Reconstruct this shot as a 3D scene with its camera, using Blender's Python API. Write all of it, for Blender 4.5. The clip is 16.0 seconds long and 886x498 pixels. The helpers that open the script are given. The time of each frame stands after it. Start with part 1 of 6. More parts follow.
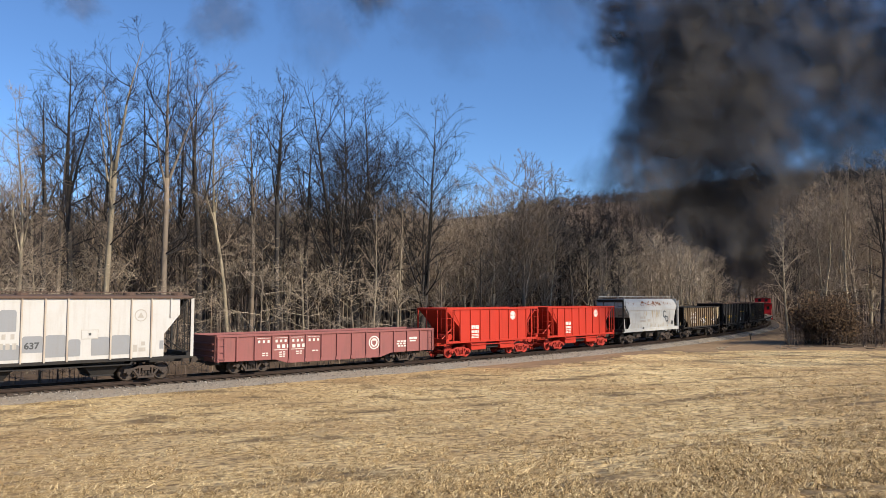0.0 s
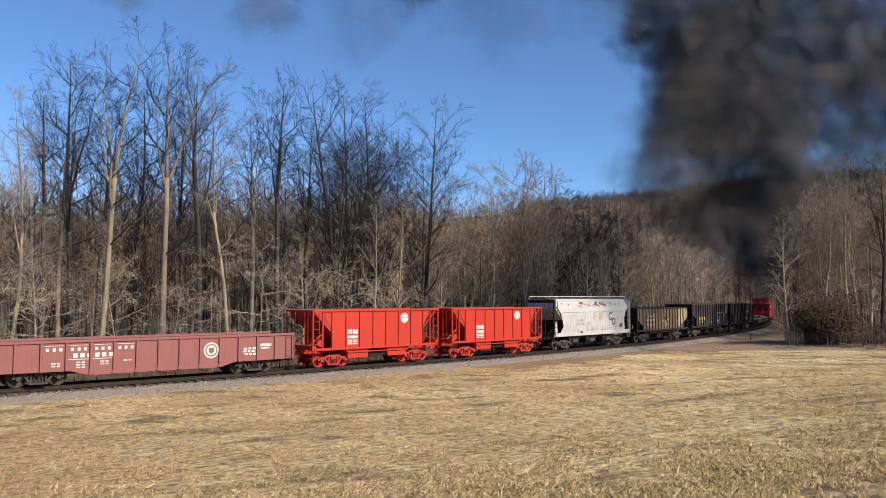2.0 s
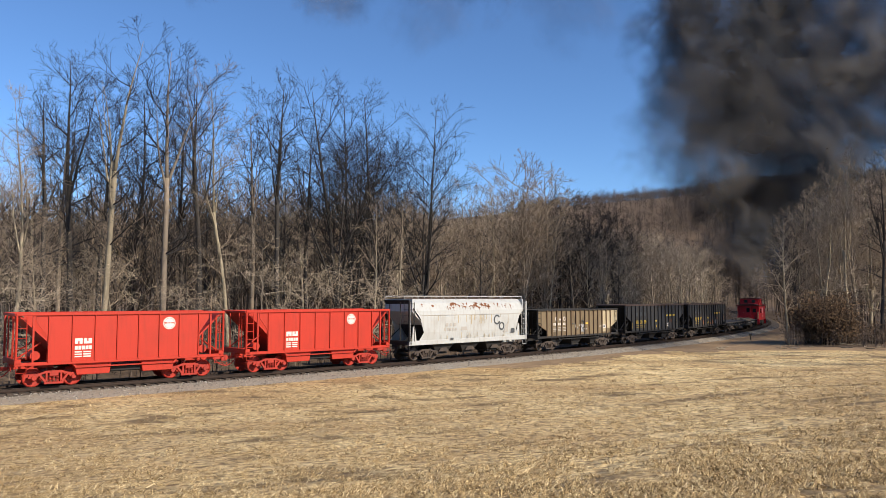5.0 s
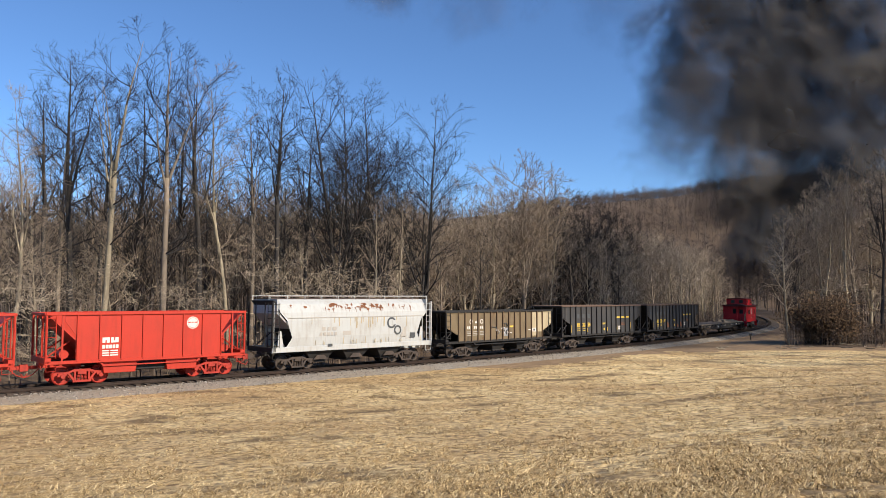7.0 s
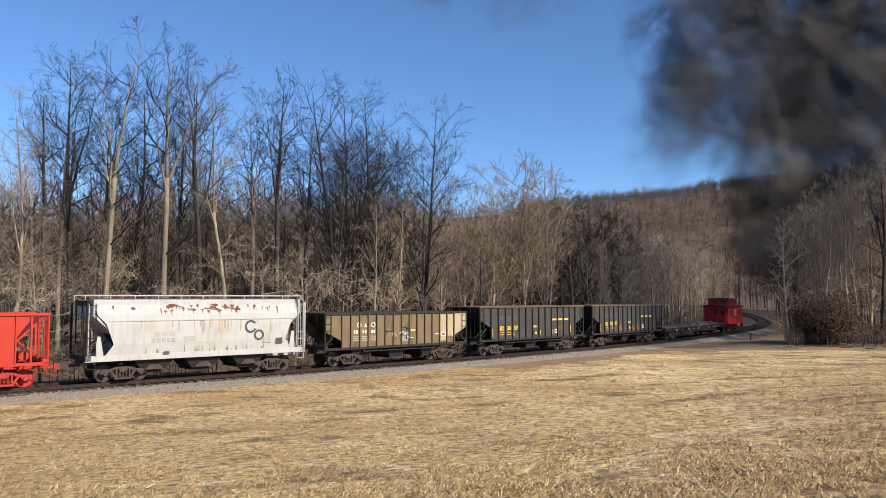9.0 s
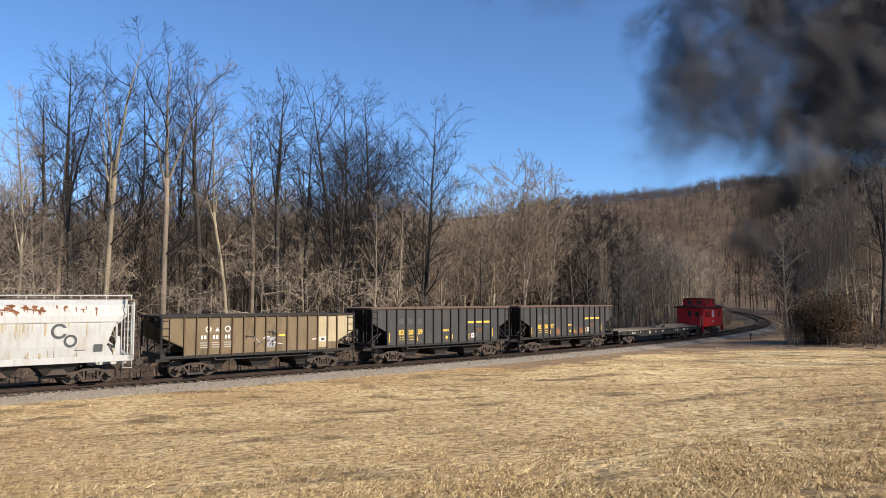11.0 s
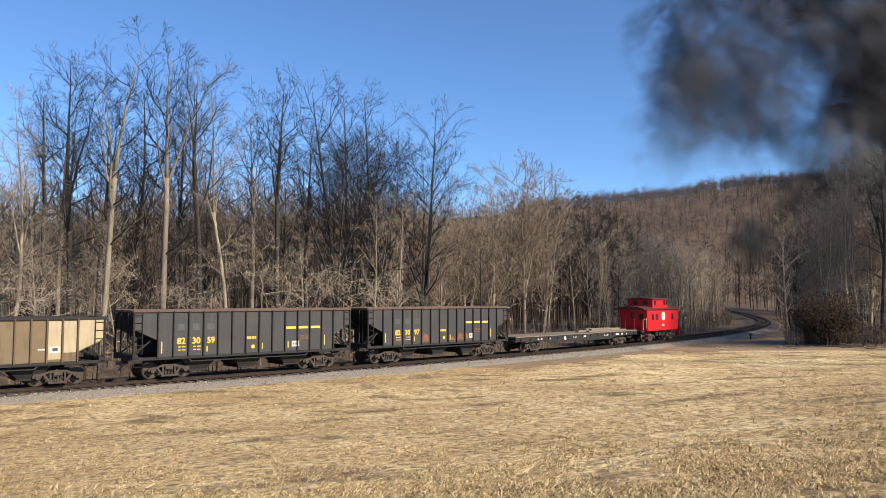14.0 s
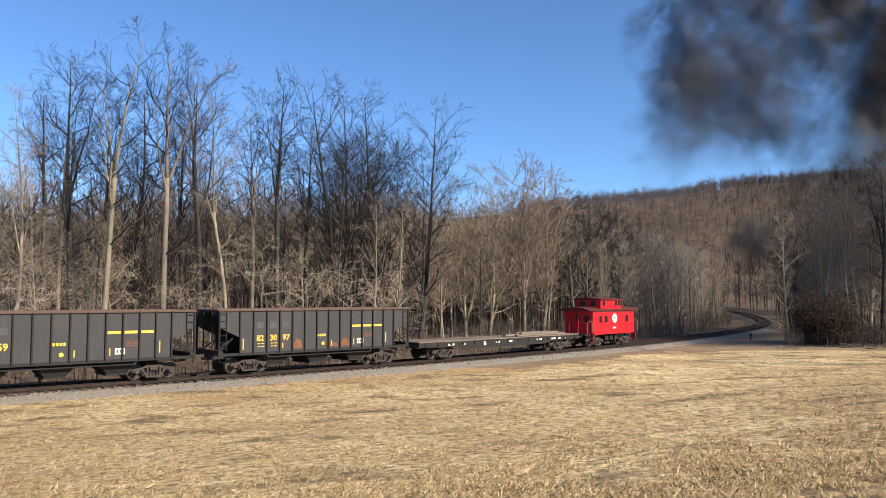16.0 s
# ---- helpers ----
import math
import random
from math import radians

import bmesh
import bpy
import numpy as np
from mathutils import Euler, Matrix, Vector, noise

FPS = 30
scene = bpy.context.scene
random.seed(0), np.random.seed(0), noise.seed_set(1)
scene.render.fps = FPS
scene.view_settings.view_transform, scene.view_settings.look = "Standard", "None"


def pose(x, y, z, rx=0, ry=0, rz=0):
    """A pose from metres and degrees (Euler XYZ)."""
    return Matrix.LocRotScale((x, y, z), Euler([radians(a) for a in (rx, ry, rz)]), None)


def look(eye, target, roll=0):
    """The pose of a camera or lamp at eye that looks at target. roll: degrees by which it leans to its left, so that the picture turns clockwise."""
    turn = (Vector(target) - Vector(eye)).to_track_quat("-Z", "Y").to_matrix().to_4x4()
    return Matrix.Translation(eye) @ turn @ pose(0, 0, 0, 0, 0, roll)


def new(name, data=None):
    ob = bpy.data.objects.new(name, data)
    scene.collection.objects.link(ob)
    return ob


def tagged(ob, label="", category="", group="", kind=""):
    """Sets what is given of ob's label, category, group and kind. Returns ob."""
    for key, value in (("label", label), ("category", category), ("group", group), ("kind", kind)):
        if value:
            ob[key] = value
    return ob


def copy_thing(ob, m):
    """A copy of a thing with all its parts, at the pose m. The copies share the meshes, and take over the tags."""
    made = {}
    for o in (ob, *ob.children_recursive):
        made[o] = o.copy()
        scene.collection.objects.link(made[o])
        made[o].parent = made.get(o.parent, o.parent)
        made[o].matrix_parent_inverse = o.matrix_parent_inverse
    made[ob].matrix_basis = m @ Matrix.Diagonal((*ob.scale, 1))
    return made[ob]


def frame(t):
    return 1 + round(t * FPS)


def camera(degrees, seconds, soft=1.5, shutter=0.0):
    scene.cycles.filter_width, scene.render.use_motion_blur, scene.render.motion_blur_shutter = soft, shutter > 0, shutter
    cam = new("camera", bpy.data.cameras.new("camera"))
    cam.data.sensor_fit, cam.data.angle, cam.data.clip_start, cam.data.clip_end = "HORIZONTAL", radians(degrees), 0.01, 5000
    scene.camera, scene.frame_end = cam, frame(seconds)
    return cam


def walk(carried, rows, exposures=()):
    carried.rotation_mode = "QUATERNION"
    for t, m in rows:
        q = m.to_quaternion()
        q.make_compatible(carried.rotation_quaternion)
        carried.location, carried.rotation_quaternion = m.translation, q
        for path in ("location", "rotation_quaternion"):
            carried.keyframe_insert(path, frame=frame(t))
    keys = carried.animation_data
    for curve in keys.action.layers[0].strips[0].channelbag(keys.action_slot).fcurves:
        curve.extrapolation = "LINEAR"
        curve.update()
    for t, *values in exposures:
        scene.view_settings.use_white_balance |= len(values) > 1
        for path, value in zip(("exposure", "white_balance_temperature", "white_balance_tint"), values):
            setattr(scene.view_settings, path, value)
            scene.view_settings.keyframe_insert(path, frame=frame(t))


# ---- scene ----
cam = camera(61.03, 16.0, soft=0.75)
EYE = pose(0, 0, 4.19, 93.74, 0, 0)
walk(cam, [(0, EYE), (16, EYE)], exposures=[(0, 0.06), (4, 0.08), (8, 0.13), (12, 0.22), (16, 0.32)])

# ---------------------------------------------------------------- light
SUN_AZ, SUN_EL = math.atan2(0.82, -0.57), radians(31)
TO_SUN = Vector((math.sin(SUN_AZ) * math.cos(SUN_EL), math.cos(SUN_AZ) * math.cos(SUN_EL), math.sin(SUN_EL)))
world = bpy.data.worlds.new("world")
scene.world = world
world.use_nodes = True
wn = world.node_tree.nodes
sky = wn.new("ShaderNodeTexSky")
sky.sky_type = "NISHITA"
sky.sun_disc = False
sky.sun_elevation, sky.sun_rotation = SUN_EL, SUN_AZ
sky.altitude, sky.air_density, sky.dust_density, sky.ozone_density = 1000, 0.95, 0.0, 7.6
wn["Background"].inputs["Strength"].default_value = 0.15
world.node_tree.links.new(sky.outputs[0], wn["Background"].inputs[0])
sun = new("sun", bpy.data.lights.new("sun", "SUN"))
sun.data.energy, sun.data.angle, sun.data.color = 6.4, radians(0.53), (1.0, 0.885, 0.72)
sun.matrix_world = look((0, 0, 60), Vector((0, 0, 60)) - TO_SUN)
scene.cycles.transparent_max_bounces = 40

# ---------------------------------------------------------------- materials


def material(name, rough=0.7, metal=0.0):
    m = bpy.data.materials.new(name)
    m.use_nodes = True
    b = m.node_tree.nodes["Principled BSDF"]
    b.inputs["Roughness"].default_value, b.inputs["Metallic"].default_value = rough, metal
    b.inputs["Specular IOR Level"].default_value = 0.3
    return m, m.node_tree.nodes, m.node_tree.links, b


def mixed(n, l, fac, a, b):
    """A colour mix of two colours or sockets."""
    mx = n.new("ShaderNodeMix")
    mx.data_type = "RGBA"
    for sock, val in ((mx.inputs[0], fac), (mx.inputs[6], a), (mx.inputs[7], b)):
        if isinstance(val, bpy.types.NodeSocket):
            l.new(val, sock)
        elif isinstance(val, tuple):
            sock.default_value = (*val, 1)
        else:
            sock.default_value = val
    return mx.outputs[2]


def noise_mask(n, l, scale, lo, hi, stretch=(1, 1, 1), detail=5.0, coords="Object", shift=True):
    tc = n.new("ShaderNodeTexCoord")
    mp = n.new("ShaderNodeMapping")
    mp.inputs["Scale"].default_value = stretch
    l.new(tc.outputs[coords], mp.inputs["Vector"])
    if shift:
        oi = n.new("ShaderNodeObjectInfo")
        mul = n.new("ShaderNodeMath")
        mul.operation = "MULTIPLY"
        mul.inputs[1].default_value = 37.0
        l.new(oi.outputs["Random"], mul.inputs[0])
        l.new(mul.outputs[0], mp.inputs["Location"])
    tx = n.new("ShaderNodeTexNoise")
    tx.inputs["Scale"].default_value, tx.inputs["Detail"].default_value = scale, detail
    l.new(mp.outputs[0], tx.inputs["Vector"])
    rg = n.new("ShaderNodeMapRange")
    rg.inputs[1].default_value, rg.inputs[2].default_value = lo, hi
    l.new(tx.outputs["Fac"], rg.inputs[0])
    return rg.outputs[0], tx.outputs["Fac"]


def bump(n, l, b, height, strength, dist):
    bp = n.new("ShaderNodeBump")
    bp.inputs["Strength"].default_value, bp.inputs["Distance"].default_value = strength, dist
    l.new(height, bp.inputs["Height"])
    l.new(bp.outputs[0], b.inputs["Normal"])


def paint(name, col, dirt=(0.06, 0.045, 0.035), amount=0.45, rust=None, rough=0.55, streak=2.0):
    """Weathered car paint: blotches, streaks running down, fine dust, rust spots where given."""
    m, n, l, b = material(name, rough)
    f1, _ = noise_mask(n, l, 0.9, 0.45, 0.8, (1, 1, 1))
    f2, _ = noise_mask(n, l, 3.0, 0.5, 0.85, (streak, streak, 0.22))
    f3, raw = noise_mask(n, l, 14.0, 0.3, 0.9)
    c = mixed(n, l, f1, col, tuple(0.72 * a + 0.28 * d for a, d in zip(col, dirt)))
    mu = n.new("ShaderNodeMath")
    mu.operation = "MULTIPLY"
    mu.inputs[1].default_value = amount
    l.new(f2, mu.inputs[0])
    c = mixed(n, l, mu.outputs[0], c, dirt)
    mu2 = n.new("ShaderNodeMath")
    mu2.operation = "MULTIPLY"
    mu2.inputs[1].default_value = 0.22
    l.new(f3, mu2.inputs[0])
    c = mixed(n, l, mu2.outputs[0], c, tuple(min(1, a * 1.25 + 0.01) for a in col))
    if rust:
        f4, _ = noise_mask(n, l, 2.2, 0.62, 0.7, (1, 1, 0.6))
        c = mixed(n, l, f4, c, rust)
    l.new(c, b.inputs["Base Color"])
    bump(n, l, b, raw, 0.12, 0.01)
    return m


def simple(name, a, c, scale=6.0, rough=0.8, metal=0.0, relief=0.3, dist=0.02, detail=6.0, stretch=(1, 1, 1)):
    """Two colours mixed by noise at two scales, with relief."""
    m, n, l, b = material(name, rough, metal)
    f1, raw = noise_mask(n, l, scale, 0.35, 0.65, stretch, detail)
    f2, _ = noise_mask(n, l, scale * 0.13, 0.35, 0.7, stretch)
    k = mixed(n, l, f1, a, c)
    k = mixed(n, l, f2, k, tuple(0.5 * (x + y) * 0.8 for x, y in zip(a, c)))
    l.new(k, b.inputs["Base Color"])
    bump(n, l, b, raw, relief, dist)
    return m


M_BLACK = paint("black_grime", (0.018, 0.017, 0.017), (0.05, 0.04, 0.03), 0.4, rough=0.75)
M_TRUCK = paint("truck_iron", (0.05, 0.04, 0.035), (0.13, 0.085, 0.06), 0.6, rough=0.85)
M_TRUCK_RED = paint("truck_red_paint", (0.36, 0.03, 0.018), (0.08, 0.025, 0.02), 0.7, rough=0.6)
M_WHEEL = simple("wheel_steel", (0.10, 0.075, 0.06), (0.045, 0.038, 0.033), 9, 0.6, 0.3)
M_RAIL = simple("rail_steel", (0.055, 0.034, 0.025), (0.03, 0.022, 0.018), 12, 0.55, 0.4)
M_RAILTOP = simple("rail_head_steel", (0.2, 0.19, 0.185), (0.12, 0.1, 0.09), 20, 0.3, 0.9)
M_RED = paint("bright_red_paint", (0.41, 0.028, 0.013), (0.14, 0.022, 0.012), 0.4, rough=0.5)
M_RED_DEEP = paint("signal_red_paint", (0.50, 0.011, 0.017), (0.18, 0.02, 0.02), 0.2, rough=0.45)
M_ROOF_RED = paint("dark_red_roof", (0.10, 0.02, 0.018), (0.04, 0.025, 0.02), 0.5, rough=0.8)
M_OXIDE = paint("oxide_red_paint", (0.235, 0.085, 0.08), (0.11, 0.065, 0.058), 0.6, rough=0.7)
M_OXIDE_IN = paint("oxide_red_inside", (0.16, 0.06, 0.05), (0.07, 0.05, 0.04), 0.5, rough=0.8)
M_WHITE = paint("chalky_white_paint", (0.395, 0.405, 0.40), (0.23, 0.185, 0.13), 0.6, rough=0.6)
M_WHITE2 = paint("white_paint_patched", (0.46, 0.455, 0.44), (0.33, 0.27, 0.22), 0.45, rough=0.6)
M_RIB = paint("rust_tinged_white_paint", (0.42, 0.37, 0.31), (0.22, 0.13, 0.08), 0.8, rough=0.7)
M_GREYPATCH = paint("grey_primer", (0.23, 0.24, 0.255), (0.2, 0.18, 0.16), 0.3)
M_TAN = paint("faded_tan_paint", (0.155, 0.115, 0.068), (0.04, 0.028, 0.018), 1.0, rough=0.75, streak=0.9, rust=(0.12, 0.07, 0.035))
M_TAN_POST = paint("grimy_tan_paint", (0.115, 0.075, 0.045), (0.05, 0.033, 0.02), 0.7, rough=0.8)
M_TAN_PALE = paint("pale_cream_panel", (0.38, 0.315, 0.205), (0.16, 0.11, 0.06), 0.6, rough=0.75)
M_HOPBLACK = paint("faded_black_paint", (0.040, 0.040, 0.042), (0.085, 0.072, 0.06), 0.5, rough=0.65)
M_RUSTCHORD = paint("rusty_top_chord", (0.105, 0.068, 0.052), (0.08, 0.05, 0.04), 0.5, rough=0.85)
M_RUST = paint("bare_rust", (0.17, 0.068, 0.034), (0.26, 0.15, 0.09), 0.7, rough=0.9)
M_YELLOW = paint("yellow_lettering", (0.62, 0.42, 0.06), (0.3, 0.22, 0.08), 0.45)
M_LETTER = paint("white_lettering", (0.62, 0.58, 0.54), (0.4, 0.3, 0.25), 0.25)
M_LETTER_DARK = paint("dark_lettering", (0.055, 0.06, 0.065), (0.15, 0.14, 0.13), 0.3)
M_LETTER_GREY = paint("worn_grey_lettering", (0.33, 0.31, 0.28), (0.5, 0.45, 0.38), 0.5)
M_PLANK = simple("weathered_planks", (0.27, 0.215, 0.16), (0.155, 0.125, 0.095), 9, 0.85, stretch=(0.3, 3, 1))
M_TIE = simple("creosoted_tie", (0.05, 0.036, 0.028), (0.10, 0.075, 0.055), 8, 0.9, stretch=(3, 0.4, 1))
M_GLASS, _n, _l, _b = material("dark_window_glass", 0.08)
_b.inputs["Base Color"].default_value = (0.02, 0.022, 0.025, 1)

# ---------------------------------------------------------------- mesh helpers


class Shape:
    """Collects vertices and faces for one mesh."""

    def __init__(self):
        self.v, self.f = [], []

    def box(self, x0, y0, z0, x1, y1, z1):
        i = len(self.v)
        self.v += [(x0, y0, z0), (x1, y0, z0), (x1, y1, z0), (x0, y1, z0), (x0, y0, z1), (x1, y0, z1), (x1, y1, z1), (x0, y1, z1)]
        self.f += [(i, i + 3, i + 2, i + 1), (i + 4, i + 5, i + 6, i + 7), (i, i + 1, i + 5, i + 4), (i + 1, i + 2, i + 6, i + 5),
                   (i + 2, i + 3, i + 7, i + 6), (i + 3, i, i + 4, i + 7)]
        return self

    def prism(self, pts, a, b, axis="y"):
        """A polygon in the plane across the axis (y: x,z; x: y,z; z: x,y), extruded from a to b."""
        i, n = len(self.v), len(pts)
        put = {"y": lambda p, c: (p[0], c, p[1]), "x": lambda p, c: (c, p[0], p[1]), "z": lambda p, c: (p[0], p[1], c)}[axis]
        self.v += [put(p, a) for p in pts] + [put(p, b) for p in pts]
        self.f += [tuple(range(i, i + n)), tuple(range(i + 2 * n - 1, i + n - 1, -1))]
        self.f += [(i + k, i + n + k, i + n + (k + 1) % n, i + (k + 1) % n) for k in range(n)]
        return self

    def tube(self, pts, radii, n=6, caps=True):
        i0 = len(self.v)
        for k, p in enumerate(pts):
            p = Vector(p)
            d = Vector(pts[min(k + 1, len(pts) - 1)]) - Vector(pts[max(k - 1, 0)])
            d.normalize()
            u = d.orthogonal().normalized() if abs(d.z) > 0.9 else d.cross(Vector((0, 0, 1))).normalized()
            w = d.cross(u)
            r = radii[k] if isinstance(radii, (list, tuple)) else radii
            for j in range(n):
                a = 2 * math.pi * j / n
                self.v.append(tuple(p + u * (r * math.cos(a)) + w * (r * math.sin(a))))
        for k in range(len(pts) - 1):
            for j in range(n):
                a, b = i0 + k * n + j, i0 + k * n + (j + 1) % n
                self.f.append((a, b, b + n, a + n))
        if caps:
            self.f.append(tuple(range(i0 + n - 1, i0 - 1, -1)))
            e = len(self.v) - n
            self.f.append(tuple(range(e, e + n)))
        return self

    def cone(self, p, q, r):
        """A thin three-sided spike from p to q."""
        i = len(self.v)
        d = (q - p).normalized()
        u = d.orthogonal().normalized()
        w = d.cross(u)
        self.v += [tuple(p + u * r), tuple(p - u * (r * 0.5) + w * (r * 0.87)), tuple(p - u * (r * 0.5) - w * (r * 0.87)), tuple(q)]
        self.f += [(i, i + 1, i + 3), (i + 1, i + 2, i + 3), (i + 2, i, i + 3)]
        return self

    def mesh(self, name):
        me = bpy.data.meshes.new(name)
        me.from_pydata(self.v, [], self.f)
        me.update()
        return me


def part(name, shape, mat, parent=None, label="", bevel=0.0, smooth=False, at=None):
    """One mesh object, under a thing or a part where given."""
    me = shape if isinstance(shape, bpy.types.Mesh) else shape.mesh(name)
    if not isinstance(shape, bpy.types.Mesh):
        bm = bmesh.new()
        bm.from_mesh(me)
        bmesh.ops.recalc_face_normals(bm, faces=bm.faces)
        if bevel:
            bmesh.ops.bevel(bm, geom=bm.edges[:], offset=bevel, segments=1, affect="EDGES", clamp_overlap=True)
        bm.to_mesh(me)
        bm.free()
        if smooth:
            me.shade_smooth()
    if mat and not me.materials:
        me.materials.append(mat)
    ob = new(name, me)
    if parent:
        ob.parent = parent
    if at:
        ob.matrix_basis = at
    if label:
        tagged(ob, label)
    return ob


def text_mesh(body, size):
    cu = bpy.data.curves.new("lettering", "FONT")
    cu.body, cu.size, cu.extrude, cu.offset, cu.align_x = body, size, 0.003, 0.014, "CENTER"
    cu.resolution_u = 3
    ob = bpy.data.objects.new("lettering", cu)
    scene.collection.objects.link(ob)
    bpy.context.view_layer.update()
    me = bpy.data.meshes.new_from_object(ob.evaluated_get(bpy.context.evaluated_depsgraph_get()))
    bpy.data.objects.remove(ob)
    return me


# ---------------------------------------------------------------- the line of the track
BEND = [0.004, 0.004, 0.004, 0.004, -0.00099, 0.00408, 0.00272, 0.00491, 0.00391, 0.00383, 0.00505, 0.00561, 0.00617, 0.00774, 0.00969, 0.01164, 0.0118, 0.0118]
S0, KNOT, STEP = -84.8, 21.2, 0.5
_s = np.arange(S0, S0 + KNOT * (len(BEND) - 1), STEP)
_k = np.interp(_s, S0 + KNOT * np.arange(len(BEND)), BEND)
_th = np.concatenate([[0], np.cumsum((_k[1:] + _k[:-1]) / 2 * STEP)])
_i0 = int(round(-S0 / STEP))
_th += 0.67764 - _th[_i0]
_mid = (_th[1:] + _th[:-1]) / 2
_x = np.concatenate([[0], np.cumsum(np.cos(_mid) * STEP)])
_y = np.concatenate([[0], np.cumsum(np.sin(_mid) * STEP)])
_x += -26.687 - _x[_i0]
_y += 30.898 - _y[_i0]
_z = 0.000236 * np.maximum(0, _s - 116.6) ** 2


def track(s):
    """x, y, z of the rail level and the heading, s metres along the line."""
    return tuple(float(np.interp(s, _s, a)) for a in (_x, _y, _z, _th))


def beside(s, off, z=0.0):
    """A point off metres to the field's side of the line (negative: the wood's)."""
    x, y, zz, th = track(s)
    return (x + off * math.sin(th), y - off * math.cos(th), zz + z)


def gone(t):
    """How far the train has rolled after t seconds."""
    return 4.989 * t + 1.662 * t * (16 - t) / 100 - 1.4427 * t * (16 - t) * (t - 8) / 1000


# ---------------------------------------------------------------- ground
RIDGE = ((-1.2, 0.105), (-0.6, 0.108), (-0.3, 0.11), (0.0, 0.118), (0.16, 0.135), (0.3, 0.147), (0.4, 0.162), (0.5, 0.170), (0.7, 0.178), (1.5, 0.16))


def smooth01(a):
    a = np.clip(a, 0, 1)
    return a * a * (3 - 2 * a)


def ground_height(x, y):
    x, y = np.asarray(x, float), np.asarray(y, float)
    shape = x.shape
    x, y = x.ravel(), y.ravel()
    best, side, tz, ts = np.full(x.shape, 1e9), np.zeros(x.shape), np.zeros(x.shape), np.zeros(x.shape)
    for i in range(0, len(_s), 6):
        dx, dy = x - _x[i], y - _y[i]
        d = np.hypot(dx, dy)
        near = d < best
        best = np.where(near, d, best)
        side = np.where(near, dx * np.sin(_th[i]) - dy * np.cos(_th[i]), side)
        tz = np.where(near, _z[i], tz)
        ts = np.where(near, _s[i], ts)
    d = np.maximum(best - 1.0, 0)
    fade = np.clip(1 - d / 60, 0, 1)
    field = -0.52 + 2.9 * np.clip((d - 1.6) / 37, 0, 1.3) ** 2 * np.clip((75 - np.hypot(x, y)) / 45, 0, 1)
    field = field + 0.35 * smooth01((d - 3) / 4) * smooth01((ts - 60) / 30) * (1 - smooth01((d - 12) / 10))
    wood = -0.5 + 0.012 * d - 0.9 * np.exp(-((d - 7) / 4) ** 2) * 0.3
    z = np.where(side > 0, field, wood) + tz * fade
    z = z + np.where(best > 3.5, 0.06 * np.sin(x * 0.31 + 1.3 * np.sin(y * 0.17)) * np.sin(y * 0.23), 0)
    z = np.where(best < 2.3, np.minimum(z, tz - 0.55), z)
    b = np.where(y > 1, x / np.maximum(y, 1), 9)
    tops = np.interp(b, [r[0] for r in RIDGE], [r[1] for r in RIDGE])
    hill = (4 + tops * 620 - 10) * smooth01((y - 225) / 395) * np.clip((y) / 100, 0, 1)
    return (z + np.where(y > 0, hill, 0)).reshape(shape)


M_FIELD, n_, l_, b_ = material("dry_mown_grass", 0.95)
fa, fraw = noise_mask(n_, l_, 0.9, 0.34, 0.66, (1, 1, 1), 8, shift=False)
fb, _r = noise_mask(n_, l_, 0.13, 0.42, 0.62, (0.9, 1.2, 1), 6, shift=False)
fc, fraw2 = noise_mask(n_, l_, 15.0, 0.33, 0.52, (0.8, 1, 1), 6, shift=False)
fd, _r = noise_mask(n_, l_, 0.42, 0.55, 0.66, (0.8, 1.1, 1), 9, shift=False)
fe, fraw3 = noise_mask(n_, l_, 4.2, 0.36, 0.52, (0.9, 1, 1), 9, shift=False)
cc = mixed(n_, l_, fa, (0.70, 0.50, 0.235), (0.95, 0.745, 0.40))
cc = mixed(n_, l_, fb, cc, (0.58, 0.395, 0.185))
# browner, rougher grass towards the west end of the field
sx = n_.new("ShaderNodeSeparateXYZ")
tcx = n_.new("ShaderNodeTexCoord")
l_.new(tcx.outputs["Object"], sx.inputs[0])
rx_ = n_.new("ShaderNodeMapRange")
rx_.inputs[1].default_value, rx_.inputs[2].default_value, rx_.inputs[3].default_value, rx_.inputs[4].default_value = -10, 10, 0.32, 0.0
l_.new(sx.outputs[0], rx_.inputs[0])
cc = mixed(n_, l_, rx_.outputs[0], cc, (0.33, 0.22, 0.105))
cc = mixed(n_, l_, fd, cc, (0.22, 0.155, 0.08))
# hollows between straw clumps darkened: their shade is put into the colour
cc = mixed(n_, l_, fe, mixed(n_, l_, 0.78, cc, (0.15, 0.095, 0.045)), cc)
cc = mixed(n_, l_, fc, mixed(n_, l_, 0.62, cc, (0.13, 0.083, 0.04)), cc)
l_.new(cc, b_.inputs["Base Color"])
bump(n_, l_, b_, fraw3, 0.9, 0.16)
M_LITTER = simple("leaf_litter", (0.17, 0.115, 0.072), (0.085, 0.058, 0.038), 3.0, 0.95, relief=0.6, dist=0.1)
M_DIRT = simple("bare_dirt", (0.34, 0.235, 0.135), (0.22, 0.145, 0.085), 2.0, 0.95, relief=0.5, dist=0.06)

